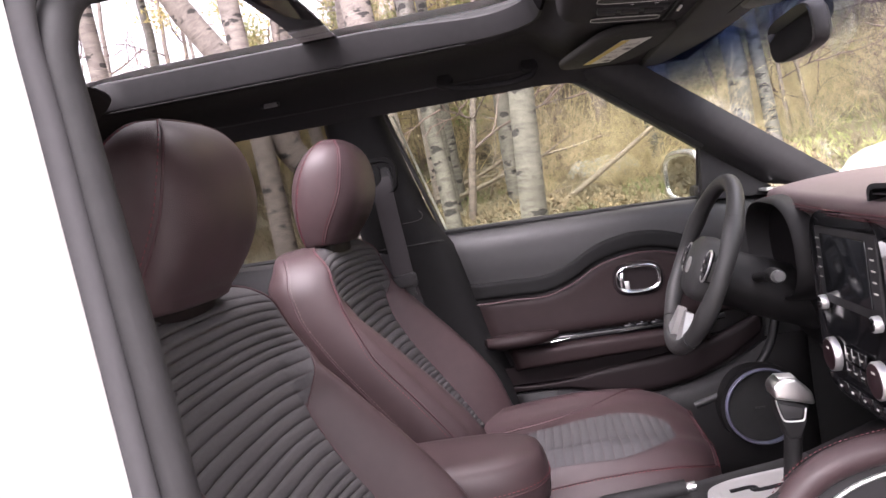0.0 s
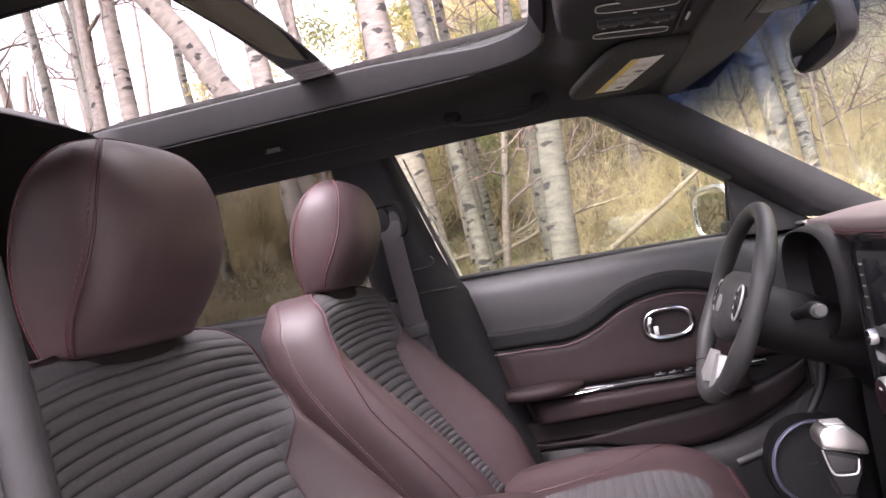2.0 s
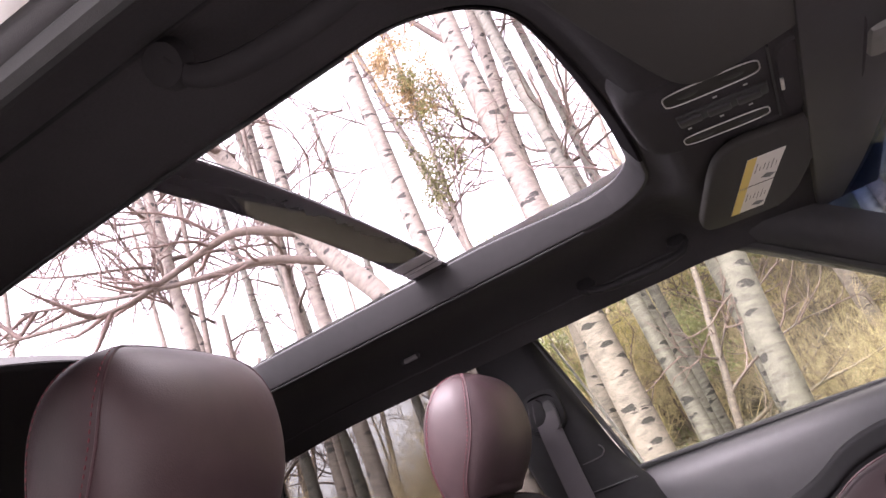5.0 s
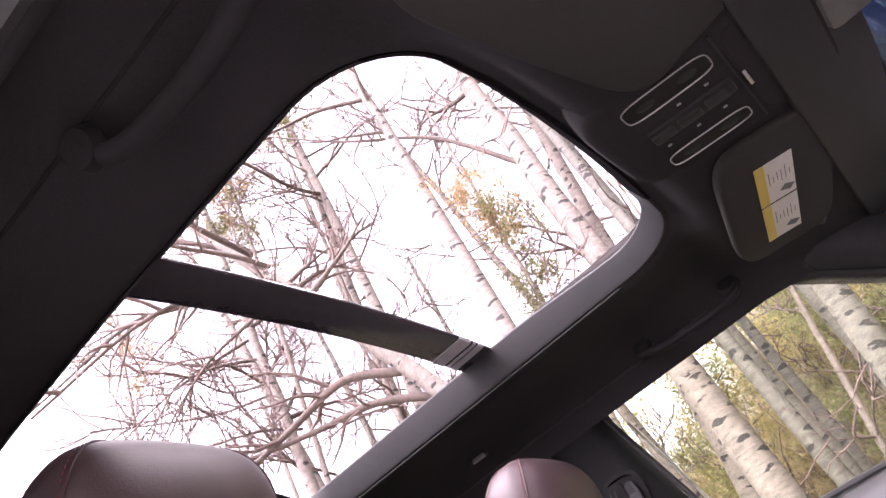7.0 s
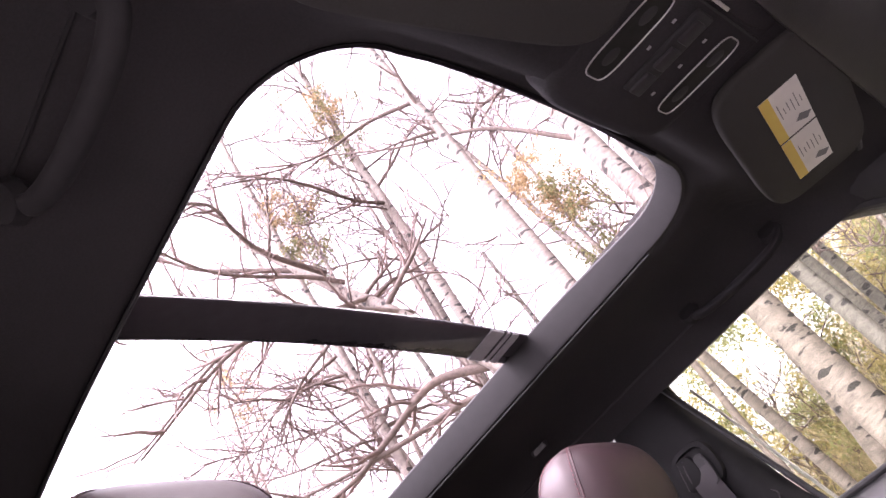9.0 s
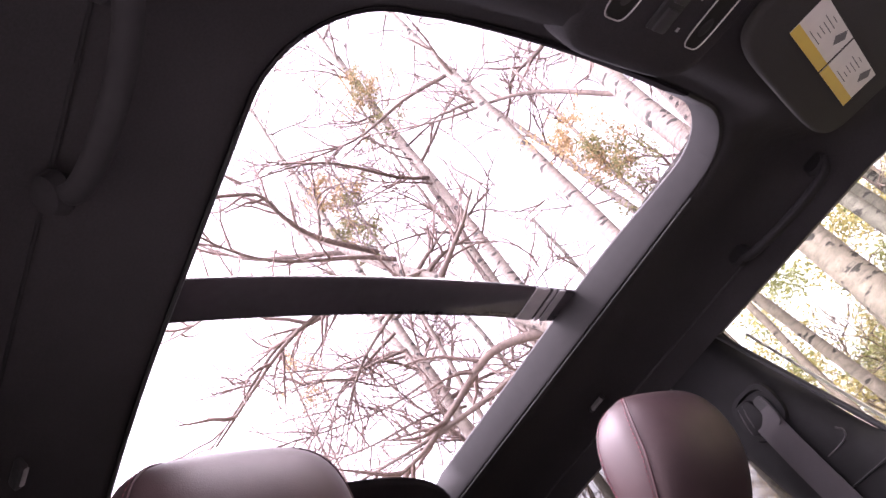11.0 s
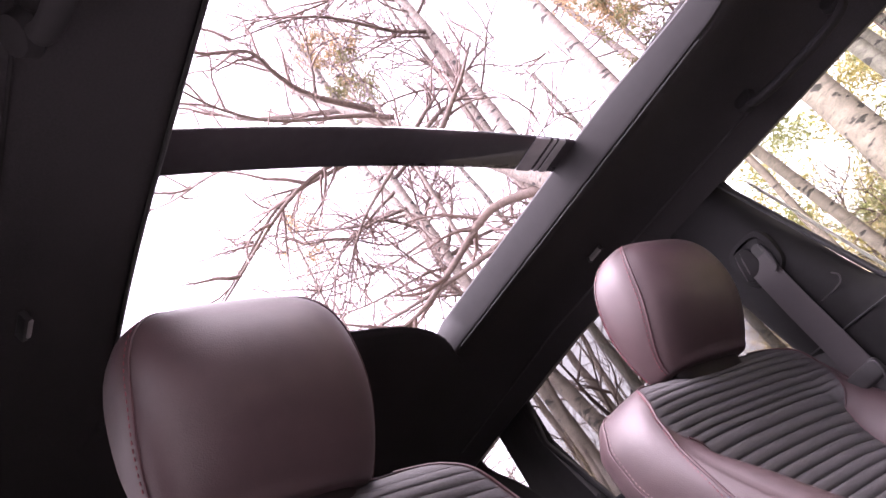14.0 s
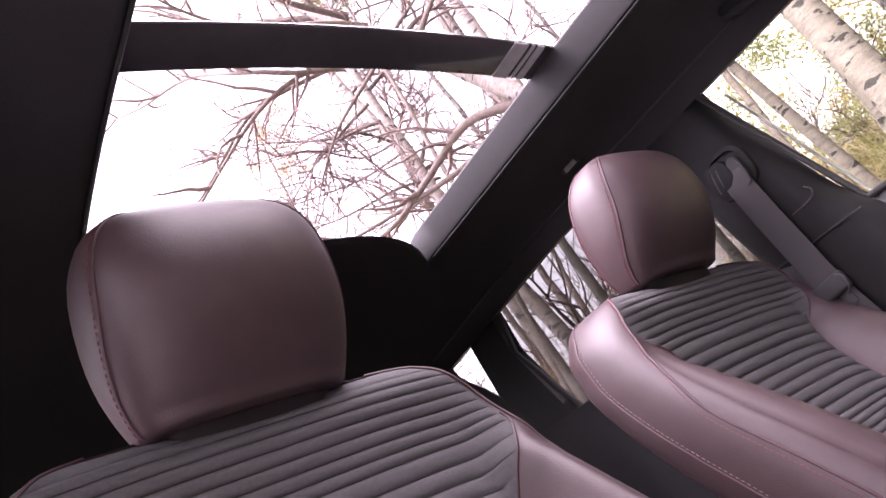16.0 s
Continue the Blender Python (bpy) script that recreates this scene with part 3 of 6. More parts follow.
part("pillar_seal_lip", tube(smooth_path([(0.143, -0.692, 0.4), (0.129, -0.692, 0.8), (0.115, -0.692, 1.05), (0.097, -0.690, 1.24), (0.092, -0.686, 1.31), (0.103, -0.664, 1.352), (0.17, -0.644, 1.368), (0.32, -0.638, 1.374)]), 0.0145, 12), TRIM, car)
part("striker_clip", box((0.126, -0.685, 1.048), (0.002, 0.010, 0.004), 0.0008), RAIL, car)

# windscreen, cowl, bonnet and tail
pane = part("windscreen", grid(lambda u, v: (0.68 + 0.57 * v + 0.09 * (1 - (2 * u - 1) ** 2) - 0.05 * (2 * u - 1) ** 2 * v, (-0.69 + 1.38 * u), 1.385 - 0.37 * v), 16, 8, 0.004), SHADED, car, "clear windscreen with a blue shade band")
pane.visible_shadow = False
part("windscreen_header", box((0.735, 0, 1.376), (0.11, 1.22, 0.02), 0.006), TRIM, car)
part("bonnet", grid(lambda u, v: (1.26 + 0.75 * v, (-0.72 + 1.44 * u), 1.005 - 0.12 * v * v - 0.03 * (2 * u - 1) ** 4), 16, 8, 0.01), WHITE, car, "white bonnet")
part("cowl", box((1.24, 0, 0.985), (0.09, 1.36, 0.03), 0.008), TRIM, car)
part("bulkhead", box((1.22, 0, 0.65), (0.04, 1.42, 0.70), 0.01), CARPET, car)
part("nose", box((1.62, 0, 0.55), (0.74, 1.44, 0.62), 0.13, 4), WHITE, car)
part("tailgate", prism([(-1.25, 0.3), (-1.30, 0.9), (-1.29, 1.02), (-1.39, 1.02), (-1.40, 0.9), (-1.38, 0.3)], "y", -0.70, 0.70, bevel=0.02), TRIM, car)
part("tailgate_header", prism([(-1.245, 1.32), (-1.22, 1.47), (-1.34, 1.47), (-1.35, 1.32)], "y", -0.70, 0.70, bevel=0.02), TRIM, car)
for s in (1, -1):
    part("tailgate_post", box((-1.31, s * 0.63, 1.17), (0.08, 0.14, 0.32), 0.02), TRIM, car)
part("rear_window", box((-1.33, 0, 1.17), (0.004, 1.12, 0.31), 0.001), TINTED, car, "tinted rear window")
for s in (1, -1):
    part("kick_panel", box((1.06, s * 0.685, 0.64), (0.34, 0.03, 0.72), 0.01), CARPET, car, "black footwell side panel")
part("floor_pan", box((0.0, 0, 0.27), (2.5, 1.38, 0.04), 0.01), CARPET, car, "black carpeted floor")
for x in (1.55, -1.05):
    for s in (1, -1):
        w = part("wheel", lathe([(0.02, -0.09), (0.26, -0.10), (0.315, -0.08), (0.325, 0), (0.315, 0.08), (0.26, 0.10), (0.02, 0.09)], pose(x, s * 0.72, 0.325, 90), 32), RUBBER, car, "black tyre")
        part("rim", lathe([(0.02, -0.105), (0.22, -0.108), (0.22, 0.108), (0.02, 0.105)], pose(x, s * 0.72, 0.325, 90), 24), SATIN, w)

# coat hooks and grab handles on the lining
for s in (1, -1):
    hx, hy, hz = (-0.173, 0.545, 1.4325) if s > 0 else (-0.188, 0.474, 1.438)
    hook = part("coat_hook", box((hx, s * hy, hz), (0.046, 0.010, 0.016), 0.003, m=pose(0, 0, 0, -s * 24)), TRIM, car, "small coat hook")
    part("hook_face", box((hx + 0.002, s * (hy - 0.004), hz - 0.0035), (0.034, 0.006, 0.011), 0.002, m=pose(0, 0, 0, -s * 24)), mat("hook_grey", (0.20, 0.19, 0.19), 0.4, bump=0), hook)
    gy0, gz0 = (0.0, 0.0) if s > 0 else (-0.050, 0.004)
    h = part("grab_handle", tube(smooth_path([(0.238, s * (0.566 + gy0), 1.412 + gz0), (0.254, s * (0.554 + gy0), 1.394 + gz0), (0.30, s * (0.548 + gy0), 1.384 + gz0), (0.38, s * (0.548 + gy0), 1.380 + gz0), (0.43, s * (0.554 + gy0), 1.388 + gz0), (0.445, s * (0.566 + gy0), 1.408 + gz0)]), 0.0115, 12, flat=0.7), HANDLE, car, "charcoal grab handle")
    for x in (0.238, 0.432):
        part("handle_mount", lathe([(0.004, -0.008), (0.017, -0.008), (0.021, 0.004), (0.017, 0.012), (0.004, 0.012)], pose(x, s * (0.566 + gy0), 1.410 + gz0, s * 60), 16), HANDLE, h)


# ---- seats ----
SX = curve([(0.0, -0.012), (0.10, 0.000), (0.18, 0.022), (0.26, 0.058), (0.36, 0.112), (0.46, 0.166), (0.56, 0.215)])
SZ = curve([(0.0, 1.100), (0.02, 1.078), (0.10, 0.985), (0.18, 0.908), (0.26, 0.838), (0.36, 0.754), (0.46, 0.670), (0.56, 0.585)])
SW = curve([(0.0, 0.110), (0.004, 0.150), (0.009, 0.175), (0.016, 0.192), (0.03, 0.209), (0.055, 0.227), (0.10, 0.242), (0.16, 0.250), (0.3, 0.258), (0.45, 0.258), (0.56, 0.245)])
QUILTED = curve([(0.0, 0.100), (0.004, 0.141), (0.01, 0.167), (0.025, 0.193), (0.05, 0.213), (0.075, 0.2215), (0.095, 0.218), (0.115, 0.209), (0.135, 0.196), (0.165, 0.177), (0.20, 0.163), (0.26, 0.154), (0.36, 0.150), (0.56, 0.15)])
CREST = curve([(0.0, 0.101), (0.004, 0.142), (0.01, 0.168), (0.025, 0.194), (0.05, 0.214), (0.085, 0.226), (0.12, 0.233), (0.2, 0.240), (0.35, 0.244), (0.56, 0.236)])
WING = curve([(0.0, 0.0), (0.03, 0.001), (0.06, 0.005), (0.09, 0.013), (0.13, 0.028), (0.18, 0.046), (0.25, 0.062), (0.34, 0.075), (0.46, 0.080), (0.56, 0.06)])


spare = {"wider": 0.0}


def SI(s):
    """Half the width of the quilted middle."""
    k = min(max((s - 0.07) / 0.05, 0.0), 1.0)
    return min(QUILTED(s) + spare["wider"] * k * k * (3 - 2 * k), CREST(s) - 0.001)


def seam_y(s):
    """Where the red seam runs: on the crest at the top, then down the outer roll of the bolster."""
    k = min(max((s - 0.01) / 0.24, 0.0), 1.0)
    return CREST(s) + 0.72 * k * k * (3 - 2 * k) * (SW(s) + 0.013 * min(1, s / 0.03) - CREST(s))


def depth(s):
    return 0.02 + 0.062 * min(1, s / 0.06) ** 0.6 + 0.12 * s


def back_point(y, s, lift=0.0):
    """A point on the front of the backrest: y across, s metres down from its top; past the crest it rolls round to the side."""
    c, wi, k = CREST(s), SI(s), WING(s)
    outer = SW(s) + 0.013 * min(1, s / 0.03)
    ay = min(abs(y), outer)
    room = min(max((c - wi) / 0.03, 0.0), 1.0)
    start = min(wi, c - 0.055)
    t = min(max((ay - start) / (c - start), 0.0), 1.0)
    bump = k * math.sin(t * math.pi * (0.5 + 0.22 * room)) ** (2.2 - 1.25 * room)
    e = min(max((ay - c) / max(outer - c, 1e-3), 0.0), 1.0)
    f = 1 - math.sqrt(max(0.0, 1 - e * e))
    top = -0.045 * max(0.0, 1 - s / 0.05) ** 2
    dx, dz = SX(s + 0.01) - SX(max(s - 0.01, 0)), SZ(s + 0.01) - SZ(max(s - 0.01, 0))
    n = Vector((-dz, 0, dx)).normalized()
    out = Vector((0, math.copysign(1, y), 0))
    p = Vector((SX(s), math.copysign(ay, y), SZ(s))) + n * (bump + top + 0.010 * (ay / SW(s)) ** 2 - 0.045 * f)
    p += Vector((-0.3, 0, 0.03)) * (depth(s) * f)
    return p + (n * (1 - f) + out * f) * lift


def seat_back(parent):
    rows = []
    ss = [0.0, 0.002, 0.004, 0.0065, 0.009, 0.0125, 0.016, 0.022] + list(np.linspace(0.03, 0.56, 50))
    turn = np.sin(np.linspace(0, math.pi / 2, 13))[1:]
    for s in ss:
        c, w = CREST(s), SW(s)
        outer = w + 0.013 * min(1, s / 0.03)
        ys = list(np.linspace(0, c, 46)) + [c + (outer - c) * u for u in turn]
        sunk = [-0.003 if y < SI(s) - 0.004 else 0.0 for y in ys]
        fr = [back_point(-y, s, d) for y, d in zip(ys[:0:-1], sunk[:0:-1])] + [back_point(y, s, d) for y, d in zip(ys, sunk)]
        deep = depth(s)
        a, b, mid = fr[-1], fr[0], fr[len(fr) // 2]
        side = [((k - 0.3) * deep, o) for k, o in ((0.38, 0.0), (0.48, -0.001), (0.6, -0.004), (0.8, -0.013), (0.95, -0.027))]
        ring = [tuple(p) for p in fr]
        ring += [(a.x - d, a.y + o, a.z + 0.10 * d) for d, o in side]
        ring += [(mid.x * 0.3 + a.x * 0.7 - deep * (0.8 + 0.1 * math.cos(t)), w * 0.9 * math.sin(t), a.z + 0.10 * deep) for t in np.linspace(math.pi / 2 - 0.2, -math.pi / 2 + 0.2, 9)]
        ring += [(b.x - d, b.y - o, b.z + 0.10 * d) for d, o in side[::-1]]
        rows.append(ring)
    return part("backrest", loft(rows), LEATHER, parent, "burgundy leather backrest with side bolsters", sharp=75)


def seat_ribs(parent):
    """Quilted pads across the middle of the backrest, drooping towards its edges."""
    s = 0.008
    k = 0
    while s < 0.52:
        h = 0.021 if k == 0 else (0.0118 if k < 8 else (0.0195 if k < 18 else 0.0125))
        s0, s1 = s + 0.0005, s + h - 0.0005

        def fn(u, v, s0=s0, s1=s1, h=h, k=k):
            e = math.sin((u - 0.5) * math.pi)
            ss = s0 + (s1 - s0) * v
            ss = max(ss - 0.010 * (1 - abs(e) ** 3) * min(1.0, ss / 0.03), 0.003)
            puff = (0.0034 if h > 0.015 else 0.0024) * math.sin(math.pi * v) ** 0.55 * (1 if k else 0.5) * (1 - abs(e) ** 14)
            return back_point((SI(ss) - 0.0006) * e, ss, 0.0006 + puff)
        part("quilted_rib", grid(fn, 28, 8, 0), QUILT, parent, "", sharp=80)
        s += h
        k += 1


HEAD_LOW, HEAD_TOP = 1.096, 1.293


def head_point(deg, v, lift=0.0):
    """A point on the headrest: deg runs from 0 at the middle of the front to 180 at the back; v: 0 at the bottom, 1 on the crest."""
    u, low = max(v - 0.445, 0) / 0.555, max(0.445 - max(v, -0.04), 0) / 0.445
    tuck = 1.0 if v >= -0.02 else 0.86 + 0.14 * math.sqrt(max(0.0, 1 - ((-0.02 - v) / 0.08) ** 2))
    w = 0.1268 * (1 - 0.13 * low * low) * max(1 - u ** 3.6, 0) ** (1 / 3.6) * tuck + lift
    d = (1 - (0.40 if math.cos(radians(deg)) > 0 else 0.20) * low * low) * max(1 - u ** 1.9, 0) ** (1 / 1.9) * tuck
    a = radians(deg)
    c, s = math.cos(a), math.sin(a)
    c, s = math.copysign(abs(c) ** 0.70, c), math.copysign(abs(s) ** 0.70, s)
    x = ((0.0895 if c > 0 else 0.0705) * d + lift) * c
    return Vector((-0.027 + x + 0.0246 * (v - 0.5) + 0.0104 * u * u, 0.002 + w * s, HEAD_LOW + (HEAD_TOP - HEAD_LOW) * v + lift * max(0.0, u)))


def headrest(parent):
    vs = [-0.10, -0.095, -0.085, -0.065, -0.04, -0.02, 0.01, 0.05, 0.12, 0.2, 0.28, 0.36, 0.44, 0.52, 0.6, 0.67, 0.74, 0.8, 0.85, 0.89, 0.92, 0.945, 0.965, 0.98, 0.99, 0.997]
    h = part("headrest", loft([[head_point(360 * k / 72, v) for k in range(72)] for v in vs]), LEATHER, parent, "burgundy leather headrest with red stitching", sharp=80)
    front = curve([(-0.1, 84), (0.05, 81), (0.26, 72), (0.45, 65), (0.63, 60), (0.8, 54), (0.9, 50), (1.0, 48)])
    back = curve([(-0.1, 130), (0.19, 126), (0.57, 116), (0.9, 108), (1.0, 104)])
    for side in (1, -1):
        run = np.linspace(-0.08, 0.982, 76)
        part("seam", tube([head_point(side * front(v), v, 0.0004) for v in run], 0.0016, 6), PIPING, h, "dark red piping")
        part("stitching", stitches([head_point(side * (front(v) + 4.5), v, 0.0007) for v in run], 0.0042, 0.0030, 0.0009), THREAD, h, "red stitching")
        part("seam", tube([head_point(side * back(v), v, 0.0003) for v in run], 0.0014, 6), PIPING, h)
        part("stitching", stitches([head_point(side * (back(v) - 4.0), v, 0.0007) for v in run], 0.0042, 0.003, 0.0010), THREAD, h)
    # Added dark filler, standing for the shadow slit between headrest and seat.
    part("gap_filler", loft([[(head_point(a, -0.07).x * k * 0.6 - 0.020, head_point(a, -0.07).y * k, z) for a in range(0, 360, 10)] for z, k in ((1.090, 0.80), (1.066, 0.80), (1.050, 0.76), (1.040, 0.5))]), SHADEPANEL, h, "dark filler for the shaded gap under the headrest")
    part("crest_seam", tube([head_point(a, 0.982, 0.0003) for a in np.linspace(0, 360, 60, endpoint=False)], 0.0013, 6, closed=True), PIPING, h)
    return h


CZ = curve([(0.16, 0.588), (0.22, 0.604), (0.35, 0.620), (0.46, 0.632), (0.54, 0.634), (0.59, 0.627), (0.635, 0.608), (0.665, 0.580), (0.680, 0.540)])


def seat_wide(x):
    return 0.264 * max(1 - max(0.0, (x - 0.42) / 0.264) ** 4.0, 0.02) ** (1 / 2.1)


def cushion_point(x, y, lift=0.0):
    t = min(abs(y) / seat_wide(x), 1.0)
    bol = 0.026 * math.sin(min(max((t - 0.42) / 0.50, 0), 1) * math.pi) ** 1.3 if t > 0.42 else 0
    fade = 1 - 0.8 * min(1, max(0, (x - 0.36) / 0.22))
    return Vector((x, y, CZ(x) + bol * fade - 0.055 * max(0, (t - 0.66) / 0.34) ** 2.4 + lift))


def cushion(parent):
    xs = [0.12, 0.18, 0.24, 0.30, 0.36, 0.42, 0.46, 0.50, 0.54, 0.575, 0.60, 0.622, 0.640, 0.655, 0.666, 0.673, 0.678, 0.680]
    rows = []
    for x in xs:
        w = seat_wide(x)
        top = [cushion_point(x, w * u) for u in np.sin(np.linspace(-math.pi / 2, math.pi / 2, 31))]
        low = 0.47
        rows.append([tuple(p) for p in top] + [(x - 0.015, w * 0.99, low + 0.04), (x - 0.03, 0, low), (x - 0.015, -w * 0.99, low + 0.04)])
    c = part("cushion", loft(rows), LEATHER, parent, "burgundy leather seat cushion", sharp=70)
    x = 0.20
    xe = 0.600
    k = 0
    while x < xe - 0.01:
        h = 0.018
        def fn(u, v, x=x, h=h):
            xx = x + 0.0006 + (h - 0.0012) * v
            b = 1 - max(0, (xx - 0.45) / (xe - 0.45)) ** 2.4
            hw = (0.118 + 0.03 * (xx - 0.2)) * math.sqrt(max(b, 0.02))
            return cushion_point(xx, -0.092 + hw * (2 * u - 1), 0.0010 + 0.0008 * math.sin(math.pi * v) ** 0.6)
        part("quilted_rib", grid(fn, 14, 4), QUILT, c, "", sharp=80)
        x += h
        k += 1
    far = curve([(0.2, 0.070), (0.33, 0.078), (0.42, 0.100), (0.50, 0.140), (0.57, 0.190)])
    part("seam", tube([cushion_point(xx, far(xx), 0.0006) for xx in np.linspace(0.2, 0.575, 30)], 0.0015, 6), PIPING, c)
    near = [cushion_point(xx, -0.90 * seat_wide(xx), 0.0006) for xx in np.linspace(0.15, 0.655, 40)]
    part("seam", tube(near, 0.0016, 6), PIPING, c)
    part("stitching", stitches([p + Vector((0, -0.006, -0.0004)) for p in near], 0.0045, 0.003, 0.0009), DULLTHREAD, c, "dark red stitching")
    front = [cushion_point(0.657, y, 0.0008) for y in np.linspace(-0.145, 0.145, 24)]
    part("seam", tube(front, 0.0015, 6), PIPING, c)
    part("stitching", stitches([p + Vector((0.006, 0, -0.003)) for p in front], 0.0045, 0.003, 0.0009), DULLTHREAD, c)
    return c


def front_seat(wider=0.0):
    spare["wider"] = wider
    seat = thing("front_seat", "burgundy leather front seat with charcoal quilted centre and red stitching", "car seat", "front seats")
    b = seat_back(seat)
    seat_ribs(b)
    for side in (1, -1):
        run = np.linspace(0.004, 0.52, 110)
        part("seam", tube([back_point(side * seam_y(s), s, 0.0008) for s in run], 0.0020, 6), PIPING, b, "dark red piping")
        part("stitching", stitches([back_point(side * (seam_y(s) + 0.0025), s, 0.0006) for s in run], 0.0040, 0.0026, 0.0008), THREAD, b, "red stitching")
        part("seam", tube([back_point(side * SI(s), s, 0.0010) for s in np.linspace(0.10, 0.52, 80)], 0.0015, 6), PIPING, b)
        band = []
        for s in np.linspace(0.012, 0.52, 100):
            p = back_point(side * 1.0, s)
            band.append(Vector((p.x - 0.12 * depth(s), p.y + side * 0.0004, p.z + 0.012 * depth(s))))
        part("seam", tube(band, 0.0013, 6), PIPING, b)
        part("stitching", stitches([p + Vector((0.006, side * 0.0006, 0)) for p in band], 0.0042, 0.003, 0.0008), PALETHREAD, b, "pale stitching")
    headrest(seat)
    cushion(seat)
    part("seat_base", box((0.36, 0, 0.40), (0.46, 0.44, 0.20), 0.02), TRIM, seat)
    part("valance", box((0.36, -0.255, 0.50), (0.42, 0.03, 0.13), 0.012), TRIM, seat)
    return seat


driver_seat = front_seat(-0.010)
driver_seat.location = (0, 0.390, 0)
for ob in driver_seat.children:
    if ob.name.startswith("headrest"):
        ob.location = (0, 0.016, 0.017)
passenger_seat = front_seat(0.020)
passenger_seat.location = (0, -0.340, -0.009)
for ob in passenger_seat.children:
    if ob.name.startswith("headrest"):
        ob.location = (0, 0.006, 0.011)

# rear bench
bench = thing("rear_bench", "dark burgundy leather rear bench in shadow", "car seat")
part("backrest", prism([(-0.78, 1.02), (-0.90, 1.03), (-0.93, 0.98), (-0.74, 0.55), (-0.60, 0.55)], "y", -0.60, 0.60, bevel=0.035, seg=4), LEATHER, bench)
part("cushion", prism([(-0.62, 0.62), (-0.20, 0.66), (-0.14, 0.60), (-0.18, 0.45), (-0.70, 0.45)], "y", -0.60, 0.60, bevel=0.03, seg=4), LEATHER, bench)
part("bench_base", box((-0.45, 0, 0.38), (0.55, 1.2, 0.17), 0.01), TRIM, bench)


# ---- driver's door ----
door = thing("driver_door", "closed car door with black and burgundy leather panel", "car door")
belt = curve([(0.10, 1.064), (0.46, 1.055), (0.80, 1.044), (0.98, 1.03)])
upz = curve([(0.17, 0.880), (0.30, 0.878), (0.41, 0.880), (0.46, 0.898), (0.52, 0.930), (0.58, 0.946), (0.64, 0.949), (0.72, 0.930), (0.80, 0.885), (0.88, 0.82)])
rear = curve([(0.30, 0.345), (0.5, 0.31), (0.70, 0.258), (0.88, 0.210), (1.06, 0.165)])
dy = curve([(0.30, 0.685), (0.6, 0.690), (0.75, 0.683), (0.9, 0.690), (0.98, 0.683), (1.03, 0.690), (1.065, 0.712)])


def panel(name, zlo, zhi, x0, x1, out, bulge, material, label="", nu=40, nv=12, follow=True, parent=None, thick=0.02):
    """A padded panel on the door between two height curves; out: metres inward of the door skin."""
    def fn(u, v):
        xa = x0
        z0 = zlo(x0 + (x1 - x0) * u)
        z1 = zhi(x0 + (x1 - x0) * u)
        z = z0 + (z1 - z0) * v
        if follow:
            xa = rear(z) + x0 - 0.165
        x = xa + (x1 - xa) * u
        z = zlo(x) + (zhi(x) - zlo(x)) * v
        e = (1 - (2 * v - 1) ** 8) * (1 - (2 * u - 1) ** 24)
        return x, dy(z) - out - bulge * e, z
    return part(name, grid(fn, nu, nv, thick, back=(0, 1, 0)), material, parent or door, label, sharp=60)


flat = lambda z: (lambda x: z)
panel("upper_panel", lambda x: upz(x) - 0.01, belt, 0.165, 0.96, 0.0, 0.006, SOFT, "dark grey soft door top", nv=16)
# Dark band along the fold, standing for the shade in it.
panel("crease_shade_panel", upz, lambda x: upz(x) + 0.045, 0.165, 0.90, 0.004, 0.010, SHADEBLACK, nv=8)
panel("leather_panel", flat(0.768), lambda x: upz(x) - 0.003, 0.165, 0.90, 0.000, 0.012, SHADELEATHER, "burgundy leather door insert", nv=16)
part("piping", tube([(x, dy(upz(x)) - 0.014, upz(x) - 0.008) for x in np.linspace(0.215, 0.86, 60)], 0.0016, 6), PIPING, door, "dark red stitched seam")
panel("gloss_strip", lambda x: 0.752 + 0.004 * (x - 0.25), lambda x: 0.768, 0.175, 0.80, 0.018, 0.004, GLOSSBLACK, "gloss black trim strip", nv=6)
panel("pull_panel", lambda x: 0.694 + 0.03 * (x - 0.25), lambda x: 0.750 + 0.004 * (x - 0.25), 0.195, 0.76, 0.022, 0.020, SHADELEATHER, "burgundy leather pull grip", nv=8)
# Recess below the grip: its shade comes from the dark colour.
panel("lower_recess", flat(0.655), lambda x: 0.70 + 0.03 * (x - 0.25), 0.165, 0.88, 0.002, 0.0, SHADEPANEL, nv=4)
lowz = curve([(0.2, 0.655), (0.4, 0.652), (0.5, 0.668), (0.66, 0.688), (0.80, 0.72), (0.9, 0.76)])
panel("lower_leather", curve([(0.2, 0.635), (0.42, 0.630), (0.50, 0.606), (0.66, 0.602), (0.78, 0.64), (0.9, 0.72)]), lowz, 0.165, 0.88, 0.006, 0.008, SHADEPANEL, "burgundy lower panel with shade painted in", nv=8)
panel("pocket", flat(0.36), curve([(0.2, 0.630), (0.42, 0.625), (0.50, 0.600), (0.66, 0.596), (0.78, 0.63), (0.9, 0.70)]), 0.165, 0.98, 0.02, 0.02, DASHBLACK, "black map pocket", nv=10)
panel("backing", flat(0.30), lambda x: belt(x) - 0.004, 0.16, 1.05, -0.03, 0.0, TRIM, nv=4)
part("outer_skin", prism([(0.165, 1.05), (1.08, 1.02), (1.12, 0.3), (0.30, 0.28)], "y", 0.765, 0.80, bevel=0.01), WHITE, door, "white painted outer skin")
